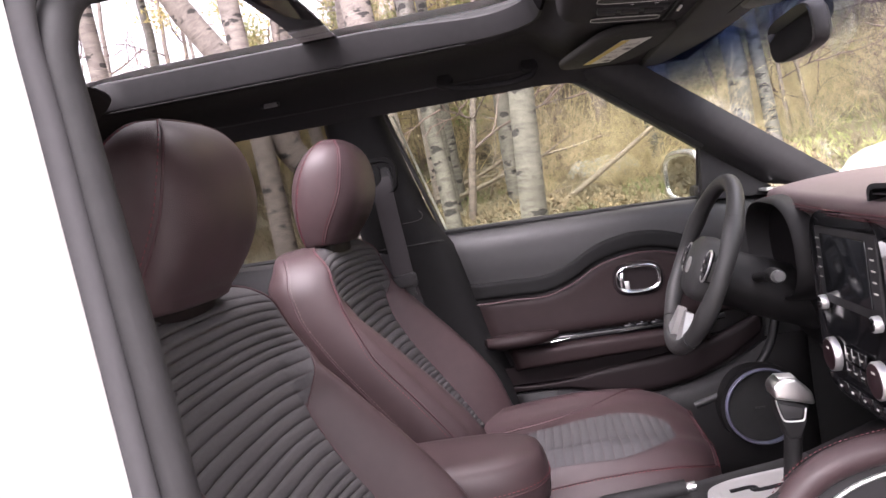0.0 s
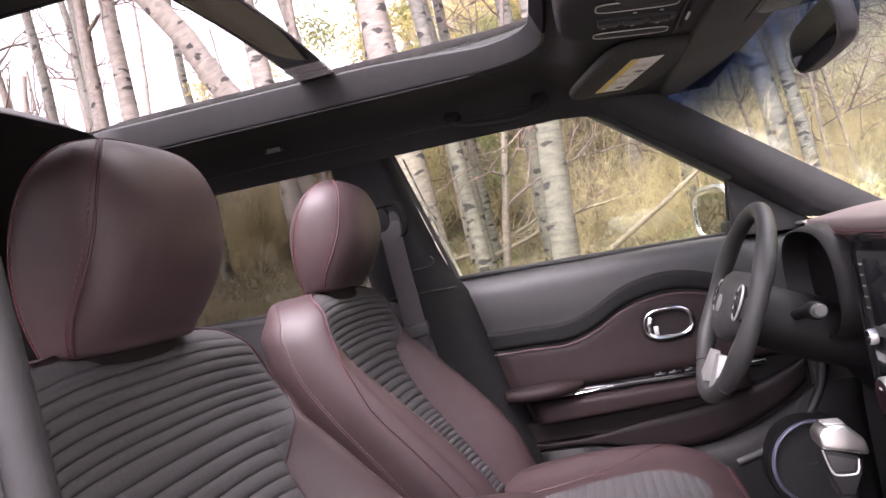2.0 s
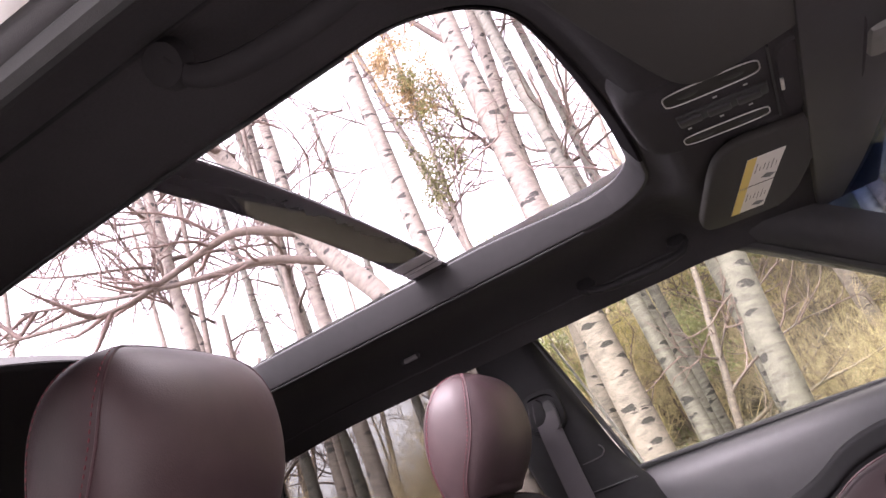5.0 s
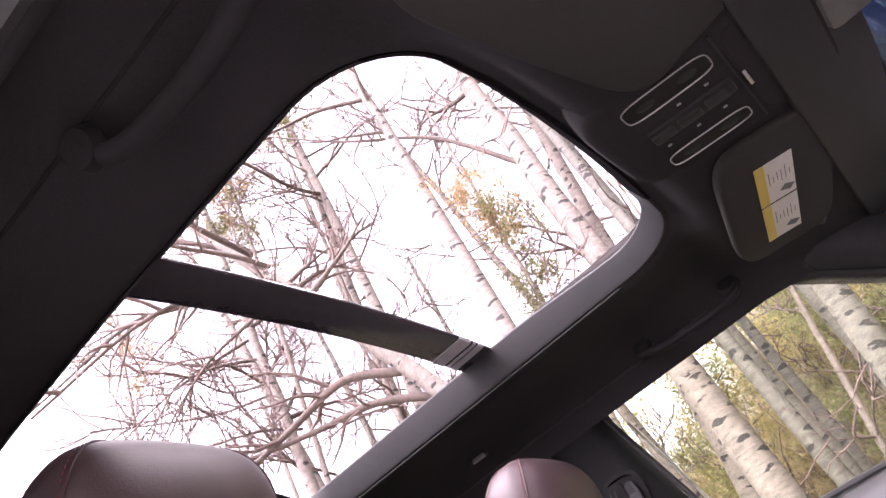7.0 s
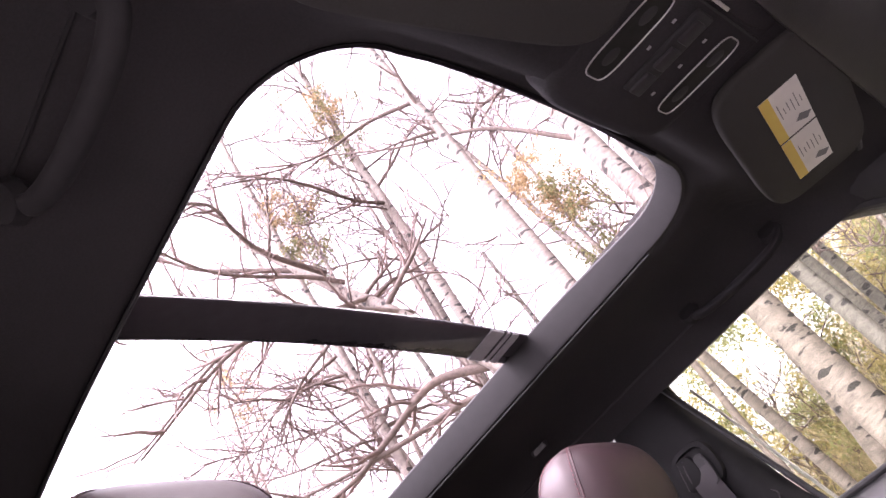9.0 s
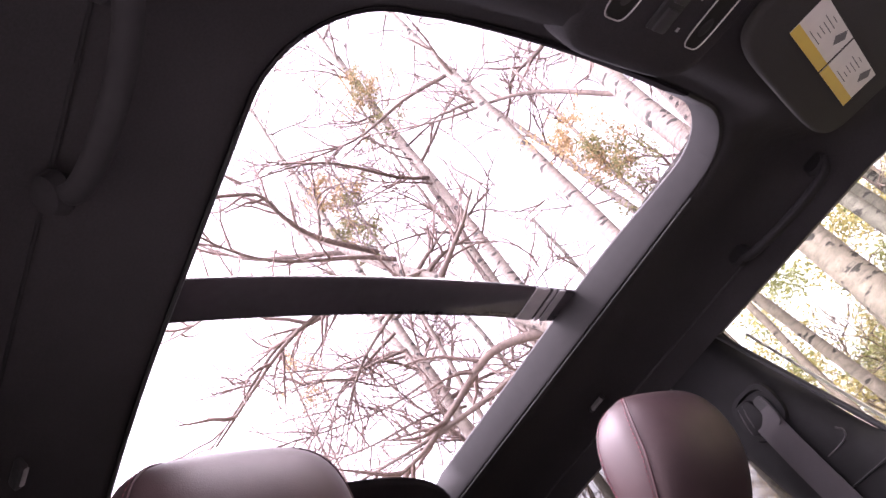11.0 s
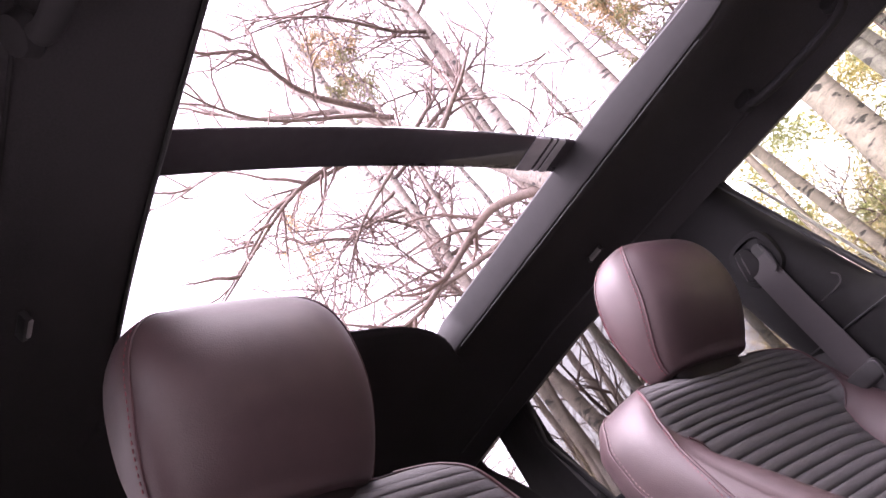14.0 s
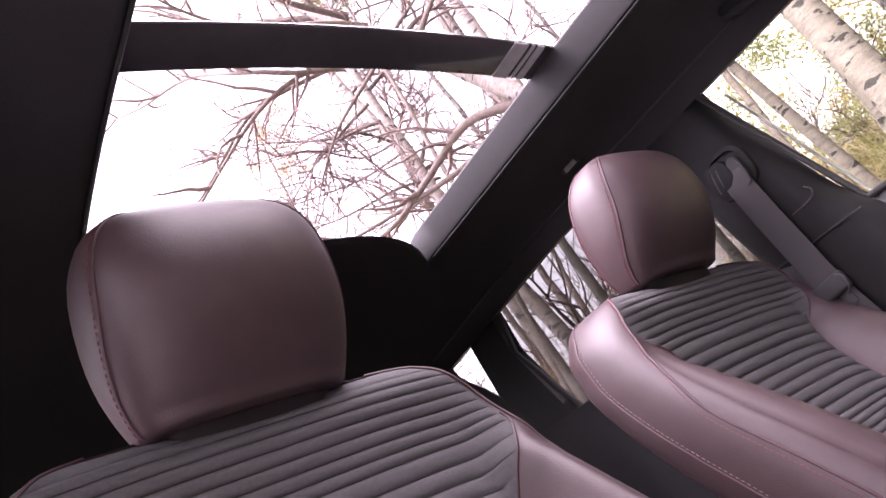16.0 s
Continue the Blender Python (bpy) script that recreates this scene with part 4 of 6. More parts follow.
# armrest pad
pad_arm = loft([[(x, 0.655 - 0.045 * w * (0.5 + 0.5 * math.cos(a)) * 1.2, 0.778 + h * math.sin(a) + 0.004 * (x - 0.3)) for a in np.linspace(0, math.tau, 20, endpoint=False)]
            for x, w, h in ((0.222, 0.15, 0.006), (0.232, 0.7, 0.014), (0.26, 1.0, 0.018), (0.31, 1.0, 0.019), (0.35, 0.9, 0.017), (0.385, 0.6, 0.013), (0.405, 0.15, 0.006))])
part("armrest_pad", pad_arm, SHADELEATHER, door, "burgundy padded armrest")
part("pull_accent", tube(smooth_path([(0.29, 0.632, 0.759), (0.40, 0.634, 0.763), (0.47, 0.640, 0.766)]), [0.0010] * 8 + [0.0022] + [0.0010] * 8, 6), CHROME, door)
for x in (0.575, 0.605, 0.64, 0.668):
    part("window_switch", box((x, 0.662, 0.772), (0.026, 0.03, 0.006), 0.0015), GLOSSBLACK, door)
    part("switch_mark", box((x, 0.655, 0.7755), (0.005, 0.003, 0.0008), 0), LENS, door)


def oval(cx, cz, a, b, n=40, e=2.8):
    return [(cx + a * math.copysign(abs(math.cos(t)) ** (2 / e), math.cos(t)), cz + b * math.copysign(abs(math.sin(t)) ** (2 / e), math.sin(t))) for t in np.linspace(0, math.tau, n, endpoint=False)]


handle = part("handle_cup", loft([[(x, y, z) for x, z in oval(0.614, 0.880, a, b)] for a, b, y in ((0.060, 0.042, 0.676), (0.058, 0.040, 0.671), (0.050, 0.033, 0.670), (0.046, 0.029, 0.690))]), SHADEPANEL, door, "recessed handle cup")
part("bezel", tube([(x, 0.668, z) for x, z in oval(0.614, 0.880, 0.050, 0.031)], 0.0048, 8, closed=True, flat=0.8), CHROME, handle, "chrome handle bezel")
part("lever", tube(smooth_path([(0.576, 0.672, 0.866), (0.575, 0.668, 0.880), (0.578, 0.672, 0.896)]), 0.0060, 8), CHROME, handle, "chrome door lever")
part("lock_tab", box((0.586, 0.672, 0.866), (0.010, 0.006, 0.020), 0.002), SATIN, handle)

# window of the driver's door
wpts = [(0.069, 1.389), (0.30, 1.398), (0.515, 1.399), (0.553, 1.379), (0.608, 1.334), (0.80, 1.184), (0.785, 1.046), (0.46, 1.056), (0.160, 1.063)]
gy = lambda z: 0.655 + (1.365 - z) * 0.21
pane_bm = bmesh.new()
pane_bm.faces.new([pane_bm.verts.new((x, gy(z), z)) for x, z in wpts])
bmesh.ops.solidify(pane_bm, geom=pane_bm.faces[:], thickness=0.004)
pane = part("window_glass", pane_bm, SIDEGLASS, door, "clear side window", smooth=False)
pane.visible_shadow = False
part("window_seal", tube([(x, gy(z) - 0.012, z) for x, z in wpts], 0.0075, 8, closed=True), RUBBER, door, "black window seal")
part("window_frame_edge", prism([(0.0775, 1.373), (0.0825, 1.373), (0.170, 1.064), (0.164, 1.064)], "y", 0.725, 0.73), WHITE, door, "white painted frame edge")
part("upper_frame", loft([[(x, gy(z) + a, z + b) for a, b in ((-0.01, 0.004), (0.02, 0.002), (0.03, 0.03), (-0.012, 0.03))] for x, z in ((0.06, 1.391), (0.30, 1.400), (0.51, 1.401), (0.57, 1.374), (0.81, 1.186), (0.96, 1.07))]), SHADEBLACK, door)
part("mirror_sail", prism([(0.797, 1.182), (0.787, 1.04), (0.97, 1.03)], "y", 0.665, 0.70, bevel=0.006), TRIM, door, "black mirror mounting panel")

# outside mirror
om = thing("door_mirror", "door mirror with chrome-edged housing and clear glass", "car mirror")
mm = pose(0.79, 0.865, 1.098, 0, 0, 14)
def mirror_ring(k, d):
    return [mm @ Vector((d, y, z)) for y, z in oval(0, 0, 0.105 * k, 0.062 * k, 40, 3.2)]
part("housing", loft([mirror_ring(1.0, 0.0), mirror_ring(1.03, 0.015), mirror_ring(1.0, 0.05), mirror_ring(0.8, 0.085), mirror_ring(0.4, 0.10)]), WHITE, om, "white mirror housing")
part("chrome_rim", tube(mirror_ring(1.01, 0.0), 0.0105, 10, closed=True), CHROME, om, "chrome rim")
part("mirror_glass", loft([mirror_ring(0.93, -0.004), mirror_ring(0.93, 0.002)]), MIRROR, om, "mirror glass")
part("mirror_arm", box((0.81, 0.73, 1.06), (0.06, 0.10, 0.035), 0.012), TRIM, om)

# ---- dashboard ----
dash = thing("dashboard", "black dashboard with burgundy leather top and red stitching", "dashboard")
dx = curve([(-0.70, 0.90), (-0.3, 0.86), (0.0, 0.858), (0.2, 0.872), (0.42, 0.895), (0.60, 0.925), (0.70, 0.97)])
prof = [(0.012, 1.030), (-0.004, 1.020), (-0.002, 1.0), (0.03, 0.93), (0.05, 0.86), (0.03, 0.78), (0.06, 0.68), (0.20, 0.60)]
rows = [[(dx(y) + a, y, z) for a, z in prof] + [(1.23, y, 0.62), (1.23, y, 1.03)] for y in np.linspace(-0.69, 0.69, 36)]
part("dash_body", loft(rows), SOFT, dash, "dark grey dash body", sharp=50)
def pad(u, v):
    y = -0.66 + 1.32 * u
    x0 = dx(y) - 0.010 + 0.10 * max(0.0, (y - 0.50) / 0.16) ** 2
    a = v * 1.25 - 0.25
    if a < 0:
        t = -a / 0.25
        return x0 - 0.010 * math.sin(t * math.pi) + 0.006 * t, y, 1.052 - 0.036 * t
    e = (2 * u - 1) ** 12
    return x0 + 0.31 * a, y, 1.052 + 0.012 * math.sin(a * math.pi) - 0.012 * e
part("leather_top", grid(pad, 60, 20, 0.01), LITLEATHER, dash, "burgundy leather dash top", sharp=60)
part("stitching", stitches([(dx(y) - 0.0155 + 0.10 * max(0.0, (y - 0.50) / 0.16) ** 2, y, 1.026) for y in np.linspace(-0.64, 0.64, 120)], 0.0045, 0.003, 0.0009), DULLTHREAD, dash, "red stitching")
part("stitching", stitches([(dx(y) - 0.0195 + 0.10 * max(0.0, (y - 0.50) / 0.16) ** 2, y, 1.036) for y in np.linspace(-0.64, 0.64, 120)], 0.0045, 0.003, 0.0009), DULLTHREAD, dash)
part("seam", tube([(dx(y) - 0.0190 + 0.10 * max(0.0, (y - 0.50) / 0.16) ** 2, y, 1.031) for y in np.linspace(-0.64, 0.64, 60)], 0.0013, 6), PIPING, dash)
part("vent_chrome", box((0.93, 0.635, 1.046), (0.03, 0.07, 0.006), 0.002), SATIN, dash)
# instrument hood
def arch(k, x):
    return [(x, y, z) for y, z in oval(0.345, 0.948, 0.155 * k, 0.094 * k, 48, 2.7)]
part("instrument_hood", loft([arch(0.86, 0.878), arch(0.90, 0.86), arch(0.945, 0.838), arch(0.975, 0.832), arch(1.01, 0.834), arch(1.05, 0.85), arch(1.08, 0.89)], cap=False), DASHBLACK, dash, "black instrument hood", sharp=70)
part("instrument_face", loft([arch(0.865, 0.878), arch(0.865, 0.874)]), FRONTRAIL, dash, "dark instrument cluster")
# centre stack
stack = part("centre_fascia", loft([[(x - 0.006, y, z) for y, z in oval(0.0, 0.885, a, b, 48, 5)] for x, a, b in ((0.852, 0.128, 0.140), (0.846, 0.136, 0.150), (0.86, 0.142, 0.158), (0.92, 0.145, 0.16))]), GLOSSBLACK, dash, "gloss black centre stack")
part("screen_frame", box((0.8445, 0, 0.945), (0.006, 0.225, 0.125), 0.003), TRIM, stack)
part("screen", box((0.841, 0, 0.948), (0.004, 0.168, 0.098), 0.001), SCREEN, stack, "dark touch screen")
for k in range(5):
    for s in (1, -1):
        part("button_mark", box((0.8405, s * 0.100, 0.988 - 0.016 * k), (0.001, 0.012, 0.0022), 0), PAPER, stack)
for s in (1, -1):
    m = pose(0.842, s * 0.098, 0.882, 0, -90)
    k = part("radio_knob", lathe([(0.006, 0.0), (0.0120, 0.0), (0.0120, 0.009), (0.0105, 0.011)], m, 24), SATIN, stack, "silver radio knob")
    part("knob_cap", lathe([(0.002, 0.0105), (0.0098, 0.0105), (0.0090, 0.0125), (0.002, 0.013)], m, 24), GLOSSBLACK, k)
for s, r in ((1, 0.028), (-1, 0.028)):
    m = pose(0.842, s * 0.084, 0.798, 0, -90)
    k = part("climate_knob", lathe([(0.01, 0.0), (r, 0.0), (r, 0.009), (r - 0.002, 0.0115), (r - 0.006, 0.0118)], m, 32), SATIN, stack, "silver climate knob")
    part("knob_cap", lathe([(0.002, 0.0122), (r - 0.0045, 0.0128), (r - 0.003, 0.0122), (r - 0.003, 0.010), (0.002, 0.010)], m, 32), DARKFACE, k)
    part("knob_mark", box(m @ Vector((0.012, 0.0, 0.0128)), (0.001, 0.010, 0.0035), 0), PAPER, k)
for i in range(2):
    for j in range(3):
        part("climate_button", box((0.8405, -0.026 + 0.026 * j, 0.812 - 0.026 * i), (0.004, 0.024, 0.022), 0.001), GLOSSBLACK, stack)
        part("button_mark", box((0.837, -0.026 + 0.026 * j, 0.812 - 0.026 * i), (0.0008, 0.009, 0.002), 0), PAPER, stack)
for j in range(4):
    part("lower_button", box((0.8405, -0.066 + 0.044 * j, 0.750), (0.004, 0.041, 0.018), 0.002), GLOSSBLACK, stack)
    part("button_mark", box((0.837, -0.066 + 0.044 * j, 0.750), (0.0008, 0.007, 0.003), 0), PAPER, stack)
for s in (-1,):
    v = part("air_vent", loft([[(x, y, z) for y, z in oval(s * 0.15, 1.052, a, b, 32, 4)] for x, a, b in ((0.862, 0.058, 0.022), (0.848, 0.060, 0.026), (0.848, 0.052, 0.019), (0.885, 0.050, 0.017))], cap=False), GLOSSBLACK, dash, "rounded air vent")
    for z in (1.042, 1.052, 1.062):
        part("slat", box((0.862, s * 0.15, z), (0.02, 0.10, 0.002), 0.0005), TRIM, v)
part("start_button", lathe([(0.003, 0), (0.016, 0), (0.016, 0.006), (0.003, 0.007)], pose(0.885, 0.17, 0.90, 0, -90), 24), SATIN, dash)
part("knee_panel", grid(lambda u, v: (0.875 + 0.03 * u + 0.14 * v * v, 0.15 + 0.50 * u, 0.90 - 0.27 * v), 10, 10, 0.01), DASHBLACK, dash, "black knee panel")

# ---- steering wheel ----
wheel = thing("steering_wheel", "black leather steering wheel with silver lower spoke", "steering wheel")
W0, WU, WN, WR = Vector((0.702, 0.351, 0.936)), Vector((0.42, 0, 0.907)).normalized(), Vector((-0.907, 0, 0.42)).normalized(), Vector((0, 1, 0))
wp = lambda a, b, c=0.0: W0 + WR * a + WU * b + WN * c
rimpts = [wp(0.174 * math.cos(t), 0.170 * math.sin(t)) for t in np.linspace(0, math.tau, 64, endpoint=False)]
rim = part("rim", tube(rimpts, [0.0155 + 0.003 * math.exp(-((abs(math.sin(t)) - 0.45) / 0.2) ** 2) for t in np.linspace(0, math.tau, 64, endpoint=False)], 14, closed=True), WHEELLEATHER, wheel, "black leather rim")
for t in (0.62, math.pi - 0.62, -0.9, math.pi + 0.9):
    c = wp(0.174 * math.cos(t), 0.170 * math.sin(t))
    d = (WR * -math.sin(t) + WU * math.cos(t)).normalized()
    part("rim_seam", tube([c - d * 0.0008, c + d * 0.0008], 0.0172, 14), RUBBER, rim)
hub = loft([[wp(0.072 * k * math.copysign(abs(math.cos(t)) ** 0.75, math.cos(t)), -0.006 + 0.062 * k * math.copysign(abs(math.sin(t)) ** 0.8, math.sin(t)), c) for t in np.linspace(0, math.tau, 40, endpoint=False)]
            for k, c in ((1.02, -0.03), (1.05, -0.01), (1.0, 0.008), (0.85, 0.017), (0.5, 0.021), (0.1, 0.022))])
part("hub", hub, WHEELLEATHER, wheel, "black airbag cover")
part("emblem", lathe([(0.002, 0), (0.016, 0), (0.0165, 0.0025), (0.002, 0.0035)], Matrix.Translation(wp(0, -0.006, 0.021)) @ Matrix((WR, WU, WN)).transposed().to_4x4(), 28), SATIN, wheel, "plain oval chrome badge")
for s in (1, -1):
    part("spoke", loft([[wp(s * a, b + h, c) for b, c in ((-0.022, -0.012), (0.016, -0.012), (0.016, 0.006), (-0.022, 0.006))] for a, h in ((0.06, -0.006), (0.11, 0.0), (0.165, 0.006))]), TRIM, wheel)
    k = part("switch_pod", loft([[wp(s * (0.088 + 0.022 * q * math.cos(t)), 0.004 + 0.030 * q * math.sin(t), c) for t in np.linspace(0, math.tau, 24, endpoint=False)] for q, c in ((1.0, 0.004), (0.95, 0.011), (0.6, 0.013))]), GLOSSBLACK, wheel, "switch pod")
    part("pod_trim", tube([wp(s * (0.088 + 0.022 * math.cos(t)), 0.004 + 0.030 * math.sin(t), 0.010) for t in np.linspace(0, math.tau, 28, endpoint=False)], 0.0022, 6, closed=True), SATIN, k)
    for b in (-0.012, 0.004, 0.018):
        part("switch", box(wp(s * 0.088, b, 0.0135), (0.004, 0.022, 0.008), 0.001), TRIM, k)
    part("lower_spoke", loft([[wp(s * (a + w), b, c) for w, c in ((-h, -0.006), (h, -0.006), (h, 0.009), (-h, 0.009))] for a, b, h in ((0.032, -0.094, 0.010), (0.041, -0.124, 0.018), (0.054, -0.160, 0.024))]), SATIN, wheel, "silver lower spoke")
part("column_cover", loft([[W0 - WN * d + WR * (k * 0.062 * math.cos(t)) + WU * (k * 0.055 * math.sin(t) - 0.01) for t in np.linspace(0, math.tau, 28, endpoint=False)] for d, k in ((0.02, 0.9), (0.05, 1.0), (0.13, 1.05), (0.24, 0.95))]), DASHBLACK, wheel, "black column cover")
part("wiper_stalk", tube([wp(-0.03, -0.0, -0.09), wp(-0.11, 0.020, -0.095), wp(-0.125, 0.022, -0.095), wp(-0.155, 0.024, -0.094), wp(-0.160, 0.024, -0.094)], [0.009, 0.010, 0.0145, 0.0145, 0.013], 16), DASHBLACK, wheel, "black wiper stalk")
part("stalk_tip", tube([wp(-0.157, 0.024, -0.094), wp(-0.170, 0.025, -0.094), wp(-0.173, 0.025, -0.094)], [0.0120, 0.0115, 0.009], 16), mat("grey_stalk_tip", (0.10, 0.10, 0.10), 0.35, bump=0), wheel)

# ---- centre console ----
console = thing("centre_console", "black centre console with silver shift surround and burgundy side rails", "console")
part("console_body", prism([(0.30, 0.30), (0.30, 0.570), (0.50, 0.592), (0.78, 0.624), (0.88, 0.68), (0.95, 0.69), (0.95, 0.30)], "y", -0.095, 0.095, bevel=0.012), DASHBLACK, console, "black console body")
ctop = lambda x: 0.590 + (x - 0.50) * 0.1155
part("shift_surround", loft([[(x, y, ctop(x) + h) for x, y in oval(0.690, 0.005, a, b, 40, 3.5)] for a, b, h in ((0.092, 0.060, 0.0), (0.091, 0.059, 0.010), (0.084, 0.052, 0.014), (0.077, 0.045, 0.012))]), SATIN, console, "satin silver shift surround")
part("shift_plate", loft([[(x, y, ctop(x) + h) for x, y in oval(0.690, 0.005, a, b, 40, 3.5)] for a, b, h in ((0.073, 0.045, 0.010), (0.072, 0.044, 0.0135))]), SATIN, console)
part("shift_gate", tube(smooth_path([(0.632, 0.014, ctop(0.632) + 0.0135), (0.665, 0.014, ctop(0.665) + 0.0135), (0.672, 0.0, ctop(0.672) + 0.0135), (0.715, 0.0, ctop(0.715) + 0.0135), (0.745, 0.0, ctop(0.745) + 0.0135)]), 0.007, 8, flat=0.2), GLOSSBLACK, console)
shift = thing("gear_shifter", "black and silver automatic gear shifter", "gear lever")
part("stem", tube([(0.724, 0.005, 0.605), (0.732, 0.005, 0.67), (0.740, 0.005, 0.722), (0.746, 0.006, 0.750)], [0.015, 0.0135, 0.0145, 0.020], 16, flat=0.85), DASHBLACK, shift, "black lever stem")
part("neck", prism([(0.713, 0.767), (0.718, 0.734), (0.724, 0.700), (0.748, 0.700), (0.751, 0.730), (0.758, 0.752)], "y", -0.012, 0.024, bevel=0.005, seg=3), DASHBLACK, shift, "black tapering neck")
part("neck_trim", tube(smooth_path([(0.7125, -0.0135, 0.766), (0.715, -0.0135, 0.752), (0.7195, -0.0135, 0.736), (0.726, -0.0135, 0.7305), (0.744, -0.0135, 0.729), (0.751, -0.0135, 0.732), (0.755, -0.0135, 0.748)]), 0.0014, 6), SATIN, shift, "thin silver outline")
part("neck_window", prism([(0.7165, 0.759), (0.7225, 0.735), (0.747, 0.733), (0.751, 0.747)], "y", -0.0128, -0.011, bevel=0.0005), SOFT, shift, "dark grey inlay")
knob = part("knob", prism([(0.7115, 0.767), (0.7095, 0.784), (0.722, 0.796), (0.748, 0.794), (0.767, 0.772), (0.770, 0.751)], "y", -0.017, 0.029, bevel=0.0055, seg=4), KNOBMETAL, shift, "satin silver knob")
part("knob_top", prism([(0.722, 0.7965), (0.748, 0.7945), (0.748, 0.7955), (0.722, 0.7975)], "y", -0.009, 0.021, bevel=0.0004), SATIN, knob, "polished silver top plate")
# side rails of the console
for s in (-1,):
    pts = smooth_path([(0.62, s * 0.112, 0.575), (0.665, s * 0.112, 0.625), (0.72, s * 0.112, 0.680), (0.78, s * 0.112, 0.706), (0.87, s * 0.112, 0.720), (0.95, s * 0.112, 0.732)])
    part("side_rail", tube(pts, [0.024] * len(pts), 14, flat=0.9), LEATHER, console, "burgundy leather console rail")
    part("stitching", stitches([p + Vector((-0.012, s * -0.012, 0.0185)) for p in pts], 0.0045, 0.003, 0.0009), DULLTHREAD, console, "red stitching")
    q = [p + Vector((0.028, s * 0.008, -0.028)) for p in pts[4:]]
    part("rail_trim", tube(q, 0.0035, 8), SATIN, console, "thin silver trim")
    part("rail_side", grid(lambda u, v, s=s: (0.64 + 0.31 * u, s * 0.118, 0.30 + (0.38 + 0.05 * min(1, u * 3) - 0.03) * v), 10, 6, 0.01), TRIM, console)
def arm_ring(k, z):
    return [(x, y, z + 0.02 * (x - 0.2)) for x, y in oval(0.185, 0.008, 0.172 - 0.10 * (1 - k), 0.102 - 0.10 * (1 - k), 48, 2.6)]
lid = part("armrest_lid", loft([arm_ring(0.85, 0.642), arm_ring(0.95, 0.647), arm_ring(0.99, 0.662), arm_ring(1.0, 0.682), arm_ring(0.99, 0.702), arm_ring(0.955, 0.718), arm_ring(0.90, 0.729), arm_ring(0.80, 0.736), arm_ring(0.6, 0.740), arm_ring(0.2, 0.741)]), LEATHER, console, "burgundy leather centre armrest lid", sharp=80)
part("seam", tube(arm_ring(1.003, 0.687), 0.0016, 6, closed=True), PIPING, lid)
part("stitching", stitches(arm_ring(1.003, 0.693) + arm_ring(1.003, 0.693)[:1], 0.0045, 0.003, 0.0009), DULLTHREAD, lid)
part("armrest_box", box((0.17, 0, 0.49), (0.30, 0.15, 0.38), 0.02), DASHBLACK, console)
brake = thing("parking_brake", "black parking brake lever with silver button", "brake lever")
part("lever", tube([(0.36, 0.075, 0.555), (0.44, 0.075, 0.592), (0.575, 0.075, 0.606)], [0.013, 0.016, 0.015], 12), DASHBLACK, brake)
part("button", tube([(0.573, 0.075, 0.606), (0.590, 0.075, 0.608)], 0.0095, 12), CHROME, brake)

# door speaker ring and footwell
spk = thing("door_speaker", "round footwell speaker with pale ring", "speaker")
sm = pose(0.850, 0.628, 0.543, 90) @ pose(0, 0, 0, 0, 6)
part("speaker_ring", lathe([(0.084, 0), (0.091, 0), (0.091, 0.010), (0.088, 0.013), (0.085, 0.011)], sm, 48, hoop=True), mat("pale_blue_grey_ring", (0.12, 0.12, 0.17), 0.4, var=0.05, bump=0), spk, "pale grey ring")
part("speaker_mesh", lathe([(0.003, 0.004), (0.05, 0.006), (0.084, 0.002)], sm, 40), mat("speaker_cloth", (0.015, 0.015, 0.015), 0.9, var=0.2, bump=0.8, grain=800), spk)
part("speaker_body", lathe([(0.01, -0.04), (0.10, -0.04), (0.10, 0.002), (0.01, 0.002)], sm, 40), DASHBLACK, spk)
part("badge", box(sm @ Vector((-0.01, 0.0, 0.008)), (0.022, 0.004, 0.004), 0.001), SOFT, spk)
part("door_opening_trim", tube(smooth_path([(0.92, 0.655, 0.86), (0.905, 0.655, 0.72), (0.86, 0.655, 0.635), (0.79, 0.655, 0.585), (0.70, 0.655, 0.555)]), 0.010, 10), SOFT, dash)

# ---- overhead ----
oc = thing("overhead_console", "black overhead console with map lamps and sunglasses holder", "overhead console")
tilt = pose(0.589, 0.010, 1.396, 0, 7.0)
def roof_box(c, s, bevel=0.003, m=None, seg=2):
    return box(tilt @ Vector(c), s, bevel, seg, m=(tilt.to_3x3().to_4x4() @ (m or Matrix())))
part("console_shell", loft([[tilt @ Vector((x, y, h)) for x, y in oval(0.035, 0, a, b, 48, 5)] for a, b, h in ((0.146, 0.126, 0.034), (0.142, 0.122, 0.006), (0.136, 0.116, -0.003), (0.124, 0.105, -0.0068))]), HEADLINER, oc, "black console shell")
